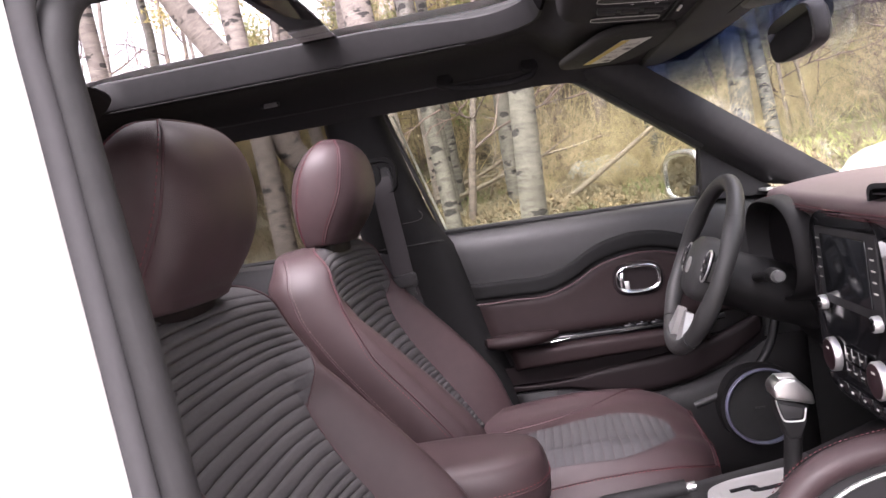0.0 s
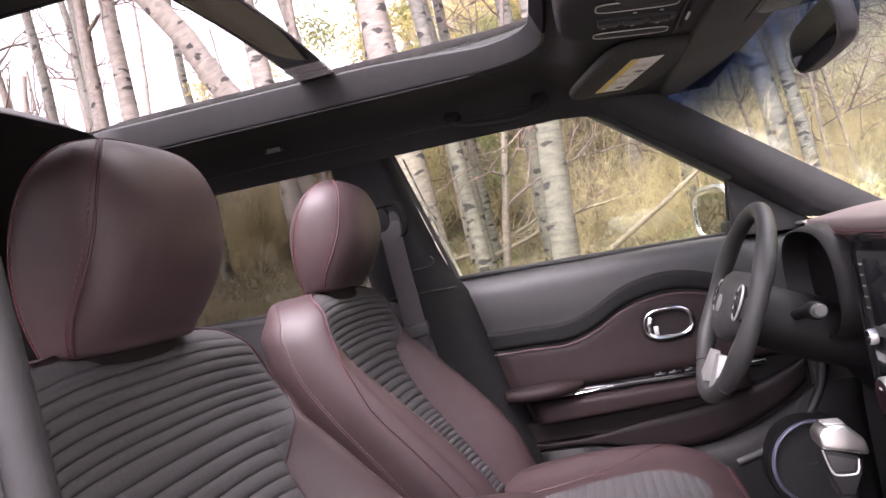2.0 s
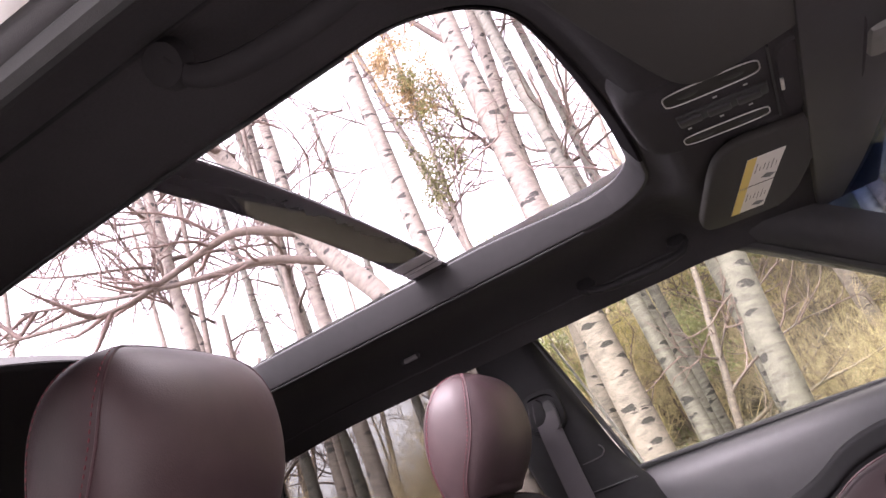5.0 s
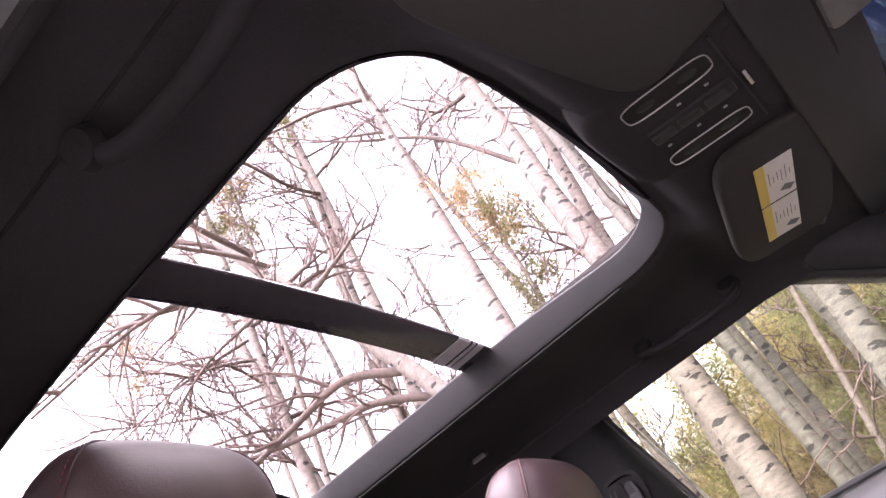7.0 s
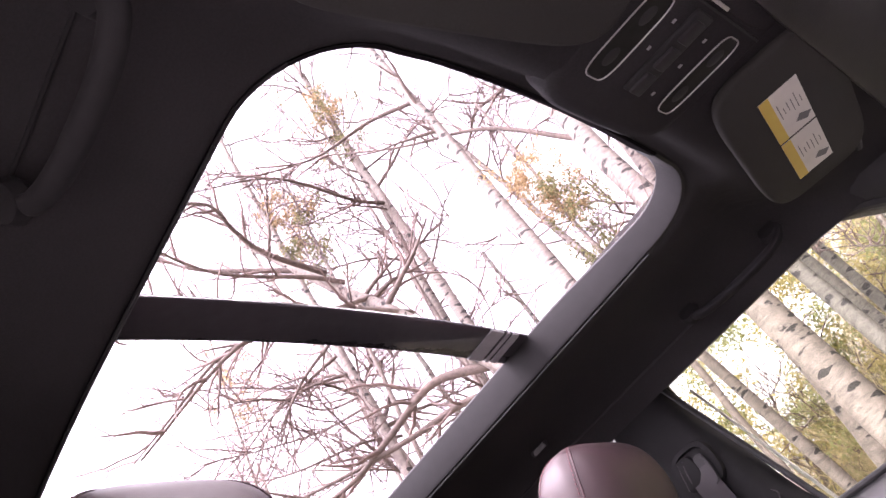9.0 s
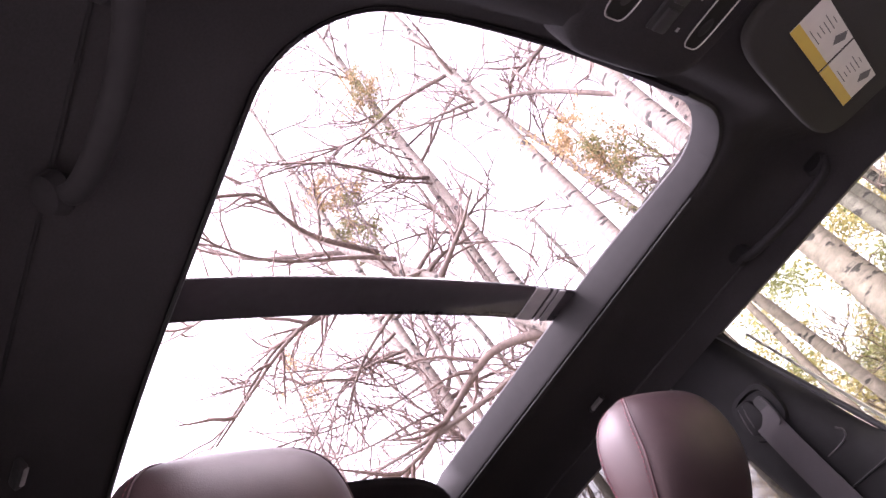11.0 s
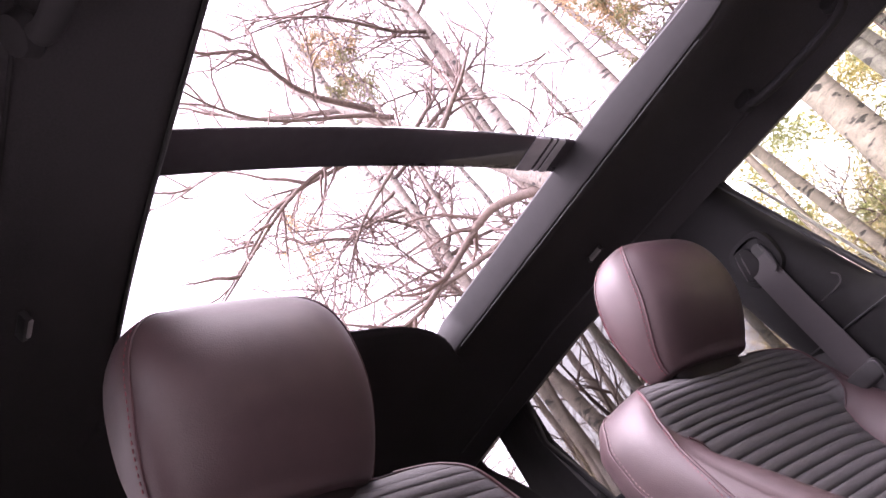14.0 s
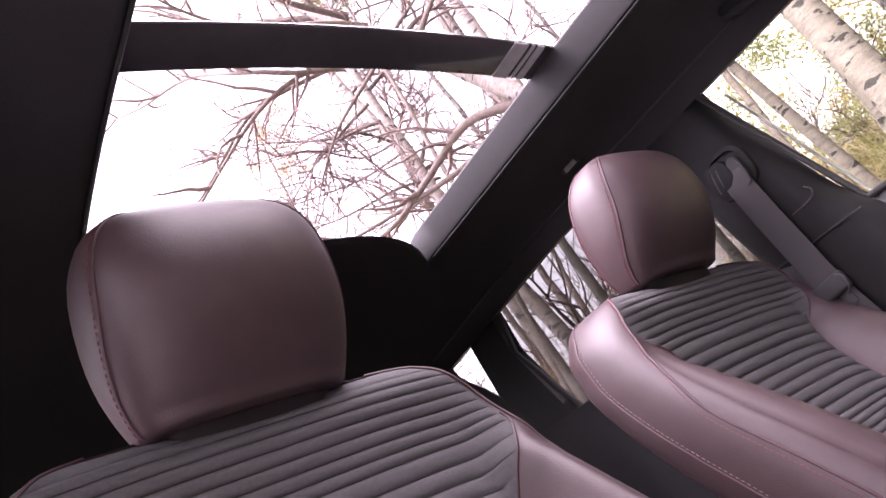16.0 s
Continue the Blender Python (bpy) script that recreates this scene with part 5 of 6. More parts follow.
for s in (1, -1):
    ring = oval(0.0, s * 0.068, 0.054, 0.019 if s < 0 else 0.0155, 40, 4.5)
    lamp = part("map_lamp", loft([[tilt @ Vector((x, y, h)) for x, y in oval(0.0, s * 0.068, a, b, 40, 4.5)] for a, b, h in ((0.053, 0.018 if s < 0 else 0.0145, -0.006), (0.052, 0.017 if s < 0 else 0.0135, -0.0095))]), mat("smoked_lens", (0.012, 0.0115, 0.011), 0.6, bump=0, spec=0.15), oc, "map lamp lens")
    part("lamp_rim", tube([tilt @ Vector((x, y, -0.0095)) for x, y in ring], 0.0009, 6, closed=True), mat("dull_silver_rim", (0.32, 0.31, 0.30), 0.4, 0.5, bump=0), lamp, "thin silver rim")
    for x in (-0.026, 0.026):
        part("bulb", loft([[tilt @ Vector((x + a * math.cos(t), s * 0.068 + b * math.sin(t), h)) for t in np.linspace(0, math.tau, 20, endpoint=False)] for a, b, h in ((0.014, 0.009, -0.0085), (0.010, 0.006, -0.0105))]), RUBBER, lamp)
part("switch_bay", roof_box((0.004, 0, -0.008), (0.108, 0.032, 0.006)), RUBBER, oc)
for x, y in ((-0.035, 0.0), (0.0, 0.0), (0.035, 0.0)):
    part("switch", roof_box((x, y, -0.012), (0.028, 0.018, 0.006), 0.002), TRIM, oc)
for x, y in ((-0.040, 0.031), (0.0, 0.031), (0.035, 0.031), (0.0, -0.031), (0.035, -0.031), (-0.045, -0.006), (-0.045, 0.006)):
    part("print", roof_box((x, y, -0.0087), (0.005, 0.004, 0.0006), 0), LENS, oc)
part("glasses_holder", loft([[tilt @ Vector((x, y, h)) for x, y in oval(0.118, 0, a, b, 40, 6)] for a, b, h in ((0.050, 0.100, 0.0), (0.050, 0.100, -0.006), (0.046, 0.096, -0.0105))]), HEADLINER, oc, "sunglasses holder lid")
part("holder_pull", roof_box((0.073, 0.002, -0.012), (0.004, 0.032, 0.003), 0.001), SATIN, oc, "silver pull strip")
part("holder_gap", roof_box((0.065, 0, -0.008), (0.0025, 0.205, 0.004), 0), RUBBER, oc)

def visor(s):
    v = thing("sun_visor", "grey folded sun visor with two warning labels" if s > 0 else "grey folded sun visor", "sun visor", "sun visors")
    m = Matrix.Translation((0.600, s * 0.292 + 0.013, 1.380)) @ pose(0, 0, 0, 0, 1.5, s * 13.5)
    def ring(k, h, e=5):
        return [m @ Vector((x, y, h)) for x, y in oval(0, 0, 0.083 - (1 - k) * 0.02, 0.176 - (1 - k) * 0.02, 56, e)]
    part("visor_body", loft([ring(0.6, 0.008), ring(1.0, 0.003), ring(1.0, -0.003), ring(0.9, -0.0075), ring(0.7, -0.009)]), VISORCLOTH, v, "grey cloth visor", sharp=70)
    part("visor_rod", tube([m @ Vector((0.066, s * 0.16, 0.0)), m @ Vector((0.066, s * 0.20, 0.006))], 0.006, 8), TRIM, v)
    part("visor_clip", box(m @ Vector((0.066, -s * 0.168, -0.004)), (0.03, 0.03, 0.014), 0.005), TRIM, v)
    if s > 0:
        for y in (-0.068, 0.050):
            lab = part("label", box(m @ Vector((-0.003, y + 0.018, -0.0094)), (0.055, 0.113, 0.0006), 0, m=m.to_3x3().to_4x4()), PAPER, v, "white printed label")
            part("label_band", box(m @ Vector((-0.0235, y + 0.018, -0.0099)), (0.014, 0.113, 0.0005), 0, m=m.to_3x3().to_4x4()), YELLOW, lab, "yellow band")
            for k in range(6):
                part("print_line", box(m @ Vector((-0.012 + 0.006 * k, y + 0.008 + 0.004 * (k % 2), -0.0099)), (0.0010, 0.036 - 0.007 * ((k * 7) % 4), 0.0004), 0, m=m.to_3x3().to_4x4()), INK, lab)
            part("pictogram", box(m @ Vector((0.012, y + 0.052, -0.0099)), (0.018, 0.014, 0.0004), 0, m=(m @ pose(0, 0, 0, 0, 0, 35)).to_3x3().to_4x4()), INK, lab)
    return v
visor(1)
visor(-1)

rv = thing("rear_view_mirror", "black rear-view mirror on a short arm", "car mirror")
rm = pose(0.822, 0.010, 1.306, 0, -4, -3)
def rv_ring(k, d):
    return [rm @ Vector((d, y, z)) for y, z in oval(0, 0, 0.118 * k, 0.034 * k, 48, 4)]
part("housing", loft([rv_ring(0.97, -0.012), rv_ring(1.0, -0.006), rv_ring(1.0, 0.006), rv_ring(0.85, 0.015), rv_ring(0.5, 0.020)]), TRIM, rv, "black housing")
part("mirror_glass", loft([rv_ring(0.93, -0.0135), rv_ring(0.93, -0.010)]), MIRROR, rv, "mirror glass")
part("mirror_arm", tube(smooth_path([(0.85, 0.01, 1.306), (0.862, 0.005, 1.335), (0.855, 0, 1.365)]), 0.012, 10), TRIM, rv)
part("sensor_pod", box((0.80, 0, 1.372), (0.10, 0.075, 0.03), 0.012), mat("grey_pod", (0.12, 0.12, 0.11), 0.5, bump=0.1), rv, "grey sensor cover")

# ---- driver's belt ----
sb = thing("seat_belt", "grey seat belt hanging from the pillar guide", "seat belt")
def web(pts, w, nm="webbing"):
    bm = bmesh.new()
    path = smooth_path(pts, 6)
    rows = []
    for i, p in enumerate(path):
        d = (path[min(i + 1, len(path) - 1)] - path[max(i - 1, 0)]).normalized()
        side = Vector((0.99, 0.02, 0.05))
        side = (side - d * side.dot(d)).normalized()
        nn = d.cross(side) * 0.0007
        rows.append([p - side * w + nn, p + side * w + nn, p + side * w - nn, p - side * w - nn])
    return loft(rows, bm=bm)
part("webbing", web([(0.040, 0.624, 1.225), (0.0415, 0.618, 1.195), (0.046, 0.616, 1.12), (0.052, 0.615, 1.05), (0.060, 0.613, 0.965), (0.082, 0.613, 0.85), (0.13, 0.62, 0.60)], 0.0245), BELT, sb, "grey webbing")
part("guide_cover", loft([[(x, 0.634 - d, z) for x, z in oval(0.036, 1.226, a, b, 32, 3)] for a, b, d in ((0.046, 0.046, 0.0), (0.044, 0.044, 0.008), (0.036, 0.036, 0.010), (0.034, 0.034, 0.003))]), SHADEBLACK, sb, "black recessed guide cover")
part("guide_body", loft([[(x, 0.633 - d, z) for x, z in oval(0.020, 1.226, a, b, 28, 2.6)] for a, b, d in ((0.024, 0.033, 0.0), (0.022, 0.031, 0.012), (0.014, 0.022, 0.016))]), SHADEBLACK, sb, "dark grey belt turning loop")
for k in (0.0, 0.011):
    part("guide_ridge", tube(smooth_path([(0.014 + k, 0.619, 1.250), (0.009 + k, 0.617, 1.228), (0.004 + k, 0.619, 1.204)]), 0.0016, 6), BELT, sb, "pale ridge")
part("guide_slot", loft([[(x, 0.628 - d, z) for x, z in oval(0.052, 1.212, 0.014, 0.034, 24, 2.6)] for d in (0.0, 0.005)]), RUBBER, sb, "dark belt slot")
part("guide_loop", tube(smooth_path([(0.062, 0.616, 1.236), (0.068, 0.612, 1.215), (0.066, 0.612, 1.190), (0.058, 0.611, 1.184)]), 0.0024, 8), TRIM, sb, "grey edge of the belt slot")
part("tongue", box((0.060, 0.608, 0.966), (0.060, 0.018, 0.032), 0.006, 3, m=pose(0, 0, 0, 0, -6)), TRIM, sb, "black belt tongue")
part("tongue_edge", tube(smooth_path([(0.080, 0.600, 0.982), (0.089, 0.600, 0.974), (0.088, 0.600, 0.956), (0.078, 0.602, 0.944)]), 0.0018, 6), SOFT, sb, "worn grey edge")
part("tongue_blade", box((0.072, 0.609, 0.940), (0.020, 0.003, 0.024), 0.001, m=pose(0, 0, 0, 0, -10)), SOFT, sb, "steel blade")
part("pillar_groove", tube(smooth_path([(0.072, 0.640, 1.103), (0.100, 0.640, 1.104), (0.118, 0.639, 1.108), (0.124, 0.638, 1.118), (0.117, 0.637, 1.128)]), 0.0014, 6), BELT, car, "thin pale trim line")
part("pillar_joint", tube([(x, 0.6405, 1.047) for x in np.linspace(-0.03, 0.165, 12)], 0.0016, 6), RUBBER, car, "dark joint across the pillar trim")


# ---- woods outside ----
def ground_z(x, y):
    z = 0.0
    if y > 1.6:
        z = 0.22 * (min(y, 5.5) - 1.6)
    if y > 5.5:
        z += 0.10 * (min(y, 8) - 5.5)
    side = min(max(0.62 + (0.035 if x > -4 else 0.11) * (x + 4), 0.0), 1.15)
    if y > 8:
        z += 0.40 * side * (min(y, 30) - 8)
    if y > 9:
        k = min(max((x + 3) / 3, 0.0), 1.0)
        z += 0.55 * (min(y, 30) - 9) * k * k * (3 - 2 * k)
    # Unseen bank on the near side, added to limit the low sky light.
    if y < -3:
        z += 0.20 * (-max(y, -30) - 3)
    if x > 4:
        z += 0.20 * (min(x, 30) - 4)
    if x > 6:
        z += 0.55 * (min(x, 34) - 6)
    far = min(1.0, max(0.0, (abs(x) + abs(y) - 3.5) / 6))
    z += far * (0.22 * noise.noise(Vector((x * 0.35, y * 0.35, 0))) + 0.06 * noise.noise(Vector((x * 1.3, y * 1.3, 3))))
    return z


def bounce_ground(m, col, y0, y1):
    """Blends the ground into unseen pale gravel where y is low, added to bounce light."""
    n, l = m.node_tree.nodes, m.node_tree.links
    base = n["Principled BSDF"].inputs["Base Color"]
    was = base.links[0].from_socket
    tc, sep, mr, cm, nz, mul = (n.new("ShaderNode" + k) for k in ("TexCoord", "SeparateXYZ", "MapRange", "Mix", "TexNoise", "Mix"))
    cm.data_type = mul.data_type = "RGBA"
    nz.inputs["Scale"].default_value, nz.inputs["Detail"].default_value = 25, 6
    mr.inputs["From Min"].default_value, mr.inputs["From Max"].default_value = y1, y0
    mul.inputs["A"].default_value, mul.inputs["B"].default_value = (*[c * 0.7 for c in col], 1), (*[c * 1.3 for c in col], 1)
    l.new(tc.outputs["Object"], sep.inputs[0])
    l.new(tc.outputs["Object"], nz.inputs["Vector"])
    l.new(sep.outputs["Y"], mr.inputs["Value"])
    l.new(nz.outputs[0], mul.inputs["Factor"])
    l.new(mr.outputs[0], cm.inputs["Factor"])
    l.new(was, cm.inputs["A"])
    l.new(mul.outputs["Result"], cm.inputs["B"])
    l.new(cm.outputs["Result"], base)


# Unseen pale ground beside the open door, added to light the cabin.
bounce_ground(SOIL, (0.20, 0.19, 0.18), 1.2, 2.2)
steps = [-300, -150, -80, -50] + list(np.linspace(-32, 32, 110)) + [50, 80, 150, 300]
gv = [(x, y, ground_z(x, y) - (0.02 if abs(x) < 3 and abs(y) < 2 else 0)) for y in steps for x in steps]
gn = len(steps)
gf = [(j * gn + i, j * gn + i + 1, (j + 1) * gn + i + 1, (j + 1) * gn + i) for j in range(gn - 1) for i in range(gn - 1)]
gme = bpy.data.meshes.new("ground")
gme.from_pydata(gv, [], gf)
gme.shade_smooth()
gme.materials.append(SOIL)
tagged(new("ground", gme), "sloping woodland ground with dry grass and leaf litter", "ground", kind="structure")


class Wood:
    """Gathers tapered stems into one mesh."""

    def __init__(self):
        self.v, self.f, self.uv = [], [], []

    def stem(self, pts, r0, r1, sides):
        n = len(pts)
        start = len(self.v)
        up = None
        dist = 0.0
        along = []
        for i, p in enumerate(pts):
            d = (pts[min(i + 1, n - 1)] - pts[max(i - 1, 0)]).normalized()
            up = d.orthogonal().normalized() if up is None else (up - d * up.dot(d)).normalized()
            side = d.cross(up)
            r = r0 + (r1 - r0) * i / (n - 1)
            for k in range(sides):
                a = math.tau * k / sides
                q = p + r * (math.cos(a) * side + math.sin(a) * up)
                self.v.append((q.x, q.y, q.z))
            dist += (p - pts[i - 1]).length if i else 0
            along.append(dist)
        w = math.tau * r0 / sides
        for i in range(n - 1):
            for k in range(sides):
                j = (k + 1) % sides
                a, b = start + i * sides, start + (i + 1) * sides
                self.f.append((a + k, a + j, b + j, b + k))
                self.uv += [(k * w, along[i]), (k * w + w, along[i]), (k * w + w, along[i + 1]), (k * w, along[i + 1])]

    def mesh(self, name, material):
        me = bpy.data.meshes.new(name)
        me.from_pydata(self.v, [], self.f)
        layer = me.uv_layers.new(name="UVMap")
        layer.data.foreach_set("uv", np.array(self.uv, "f").ravel())
        me.shade_smooth()
        me.materials.append(material)
        return me

    def part(self, name, material, parent, label=""):
        ob = new(name, self.mesh(name, material))
        ob.parent = parent
        return tagged(ob, label) if label else ob


def wander(rng, p, d, length, n, bend, lift=0.0):
    pts = [p.copy()]
    d = d.normalized()
    for _ in range(n):
        d = (d + Vector((rng.uniform(-1, 1), rng.uniform(-1, 1), rng.uniform(-1, 1) + lift)) * bend).normalized()
        p = p + d * (length / n)
        pts.append(p)
    return pts


def spray(rng, wood, path, r, level, spread=1.0, dens=1.0, droop=0.0):
    """Smaller branches off a branch."""
    length = sum((b - a).length for a, b in zip(path, path[1:]))
    count = int(dens * (4 + length * 2.6)) if level == 2 else int(dens * (2 + length * 4))
    for _ in range(count):
        k = rng.uniform(0.2, 1.0) * (len(path) - 1)
        i = min(int(k), len(path) - 2)
        p = path[i].lerp(path[i + 1], k - i)
        d = (path[i + 1] - path[i]).normalized()
        o = Vector((rng.gauss(0, 1), rng.gauss(0, 1), rng.gauss(0, 1) + 0.25 - droop))
        o = (o - d * o.dot(d)).normalized()
        q = (d * rng.uniform(0.5, 1.0) + o * rng.uniform(0.5, 1.0)).normalized()
        if level == 2:
            ln = rng.uniform(0.35, 0.95) * spread * min(1.0, length)
            sub = wander(rng, p, q, ln, 5, 0.28, 0.1 - droop)
            rr = max(0.0095, r * rng.uniform(0.35, 0.6))
            wood.stem(sub, rr, 0.0045, 4)
            spray(rng, wood, sub, rr, 3, spread, dens, droop)
        else:
            ln = rng.uniform(0.12, 0.42) * spread
            wood.stem(wander(rng, p, q, ln, 3, 0.3, 0.1 - droop), 0.0058, 0.0024, 3)


def tree(name, label, base, top, r, seed, bow=0.1, limbs=14, low=0.35, reach=1.5, dens=1.0, skin=None, extra=(), group="trees"):
    """A tree from base (x, y) to its top (x, y, z); extra: limbs of given shape (points, radius)."""
    rng = random.Random(seed)
    t = thing(name, label, "tree", group)
    b = Vector((base[0], base[1], ground_z(*base) - 0.15))
    e = Vector(top)
    n = 16
    sway = Vector((rng.uniform(-1, 1), rng.uniform(-1, 1), 0)) * bow
    path = []
    for i in range(n + 1):
        k = i / n
        path.append(b.lerp(e, k) + sway * math.sin(math.pi * k) + Vector((rng.gauss(0, 0.02), rng.gauss(0, 0.02), 0)) * r * 6)
    trunk = Wood()
    trunk.stem(path, r * 1.15, r * 0.38, 12)
    trunk.part("trunk", skin or BIRCH, t, "brown bark trunk" if skin is BROWNBARK else "pale trunk with dark eyes")
    big, fine = Wood(), Wood()
    shapes = []
    for _ in range(limbs):
        k = rng.uniform(low, 0.97) * n
        i = min(int(k), n - 1)
        p = path[i].lerp(path[i + 1], k - i)
        a = rng.uniform(0, math.tau)
        d = Vector((math.cos(a), math.sin(a), rng.uniform(0.25, 1.1)))
        rr = r * (0.24 + 0.26 * rng.random()) * (1.1 - 0.6 * k / n)
        shapes.append((wander(rng, p, d, reach * rng.uniform(0.5, 1.2) * (1.15 - 0.5 * k / n), 8, 0.2, 0.06), rr))
    for pts, rr in extra:
        shapes.append((smooth_path(pts, 5), rr))
    for pts, rr in shapes:
        big.stem(pts, rr, max(0.003, rr * 0.25), 6)
        spray(rng, fine, pts, rr, 2, 1.0, dens)
    if shapes:
        tagged(big.part("branchwork", LIMB, t), "grey-brown limbs", kind="stuff")
        tagged(fine.part("twig_crown", TWIG, t), "bare reddish-brown twigs", kind="stuff")
    return t


BL = "pale birch with bare twigs and dark-eyed bark"
tree("birch", "thick pale birch trunk with dark knots", (0.35, 3.86), (0.95, 3.50, 10.69), 0.082, 1, 0.05, 10, 0.45, 1.4, skin=GREYBIRCH)
tree("birch", "thick birch with cracked dark eyes", (-0.68, 5.0), (-1.32, 5.0, 12.3), 0.122, 2, 0.03, 12, 0.5, 1.6, extra=(
    ([(-0.93, 5.0, 5.3), (-1.55, 4.79, 6.24), (-2.38, 4.49, 6.89), (-3.35, 4.18, 7.86)], 0.032),))
tree("birch", BL, (-0.42, 6.45), (-0.95, 5.95, 10.79), 0.072, 3, 0.06, 10, 0.3, skin=GREYBIRCH)
tree("birch", BL, (-0.40, 6.95), (-0.62, 6.48, 11.32), 0.058, 4, 0.06, 10, 0.3, skin=GREYBIRCH)
tree("birch", BL, (0.2, 6.5), (0.1, 6.08, 11.30), 0.076, 5, 0.06, 12, 0.3, skin=GREYBIRCH)
tree("alder", "thin grey-brown tree leaning among brush", (1.33, 7.95), (0.75, 7.68, 8.86), 0.08, 6, 0.1, 10, 0.2, skin=BROWNBARK)
tree("birch", BL, (1.70, 6.9), (1.35, 6.54, 9.82), 0.070, 7, 0.08, 10, 0.25, skin=GREYBIRCH)
tree("alder", "thin brown tree beside a birch", (2.15, 8.35), (1.7, 8.06, 9.38), 0.08, 8, 0.1, 10, 0.25, skin=BROWNBARK)
tree("alder", "slim dark leaning sapling", (-0.22, 5.46), (0.45, 5.36, 4.46), 0.032, 9, 0.06, 10, 0.2, 0.8, skin=BROWNBARK)
tree("birch", BL, (-3.65, 5.3), (-3.35, 5.07, 10.26), 0.066, 10, 0.06, 12, 0.3)
tree("birch", "leaning birch with two long arching limbs", (-0.95, 5.1), (-3.75, 3.27, 6.47), 0.108, 11, 0.12, 5, 0.7, 1.2, extra=(
    ([(-2.62, 4.13, 3.93), (-3.05, 3.87, 4.08), (-3.5, 3.60, 3.88), (-3.95, 3.31, 3.69), (-4.7, 2.79, 3.65)], 0.050),
    ([(-2.45, 4.26, 3.59), (-2.9, 3.99, 3.77), (-3.35, 3.72, 3.77), (-3.85, 3.39, 3.79), (-4.6, 2.98, 3.91)], 0.046),
    ([(-3.41, 3.59, 5.84), (-3.8, 3.19, 6.17), (-4.26, 2.79, 6.61), (-4.6, 2.44, 7.24)], 0.042),
    ([(-2.9, 3.94, 4.80), (-3.05, 3.04, 4.86), (-3.3, 2.30, 4.63), (-3.9, 1.64, 4.04)], 0.036),
    ([(-2.95, 3.60, 4.85), (-3.10, 2.70, 4.75), (-3.23, 2.2, 4.86), (-4.10, 2.2, 5.67), (-5.12, 2.2, 6.30), (-5.94, 2.2, 6.88)], 0.030),
    ([(-3.22, 3.66, 5.49), (-3.29, 3.32, 5.57), (-3.36, 2.50, 5.54), (-3.32, 1.99, 5.62), (-3.12, 1.48, 5.70)], 0.030),
    ([(-3.3, 3.56, 5.68), (-3.23, 2.88, 5.76), (-3.09, 2.52, 5.84), (-2.94, 2.23, 5.93), (-3.1, 1.85, 6.01)], 0.034),
    ([(-3.05, 3.73, 5.14), (-3.49, 2.70, 4.95), (-3.71, 2.34, 4.83), (-4.31, 2.18, 4.73), (-4.78, 2.02, 4.62)], 0.026),
    ([(-3.1, 3.73, 5.19), (-3.65, 3.57, 5.08), (-4.22, 3.56, 5.08), (-4.96, 3.72, 5.09), (-5.84, 3.99, 5.10)], 0.024)))
tree("birch", BL, (-3.02, 5.0), (-3.48, 5.0, 13.3), 0.074, 12, 0.04, 14, 0.4, 1.5, 0.8, extra=(
    ([(-3.25, 5.0, 7.1), (-3.26, 4.47, 7.03), (-3.12, 3.32, 6.88), (-3.4, 2.49, 6.74)], 0.030),))
tree("birch", BL, (-1.58, 4.6), (-2.22, 4.6, 13.0), 0.080, 13, 0.04, 12, 0.45, 1.5, 0.8, extra=(
    ([(-1.92, 4.6, 7.2), (-2.45, 4.35, 7.4), (-2.98, 3.81, 7.20), (-3.38, 2.85, 6.96)], 0.028),))
tree("birch", "slim grey-barked birch beside a thicker one", (-0.30, 5.2), (-0.93, 5.2, 12.0), 0.062, 14, 0.05, 10, 0.5, 1.3, skin=GREYBIRCH)
tree("birch", BL, (-0.62, 7.05), (-1.2, 6.60, 10.82), 0.060, 15, 0.08, 12, 0.35)
tree("birch", BL, (-4.02, 4.5), (-4.35, 3.92, 10.21), 0.068, 16, 0.06, 12, 0.4, 1.4, 1.1, extra=(
    ([(-4.18, 4.23, 5.21), (-4.64, 3.73, 5.24), (-5.55, 3.55, 5.18)], 0.022),
    ([(-4.2, 4.22, 5.51), (-4.66, 3.82, 5.30), (-5.2, 3.93, 5.25), (-5.9, 4.16, 5.21)], 0.022),
    ([(-4.17, 4.24, 4.91), (-4.82, 4.23, 5.21), (-4.6, 3.43, 5.18), (-4.83, 2.73, 5.20)], 0.018)))
tree("birch", BL, (-3.95, 5.0), (-6.15, 5.0, 10.3), 0.080, 17, 0.05, 14, 0.35, 1.5, 1.4, extra=(
    ([(-5.05, 5.0, 5.6), (-4.85, 4.3, 5.6), (-5.1, 3.9, 5.5), (-5.6, 3.9, 5.35), (-6.13, 3.9, 5.31)], 0.022),
    ([(-4.7, 5.0, 4.75), (-4.6, 4.3, 4.6), (-5.07, 3.9, 4.66), (-5.6, 3.8, 4.9), (-6.2, 3.8, 5.3)], 0.020),
    ([(-4.4, 5.0, 4.0), (-4.35, 4.3, 4.1), (-4.6, 3.9, 4.3), (-5.0, 3.7, 4.6)], 0.018),
    ([(-5.0, 5.0, 5.4), (-5.6, 4.72, 5.5), (-6.1, 4.11, 5.61), (-6.4, 3.61, 5.69)], 0.02),
    ([(-5.12, 5.0, 5.9), (-5.55, 4.45, 6.12), (-5.9, 3.78, 6.40), (-6.2, 3.17, 6.47)], 0.02)))
tree("birch", BL, (-1.25, 6.1), (-0.6, 5.91, 9.29), 0.100, 18, 0.05, 10, 0.4)
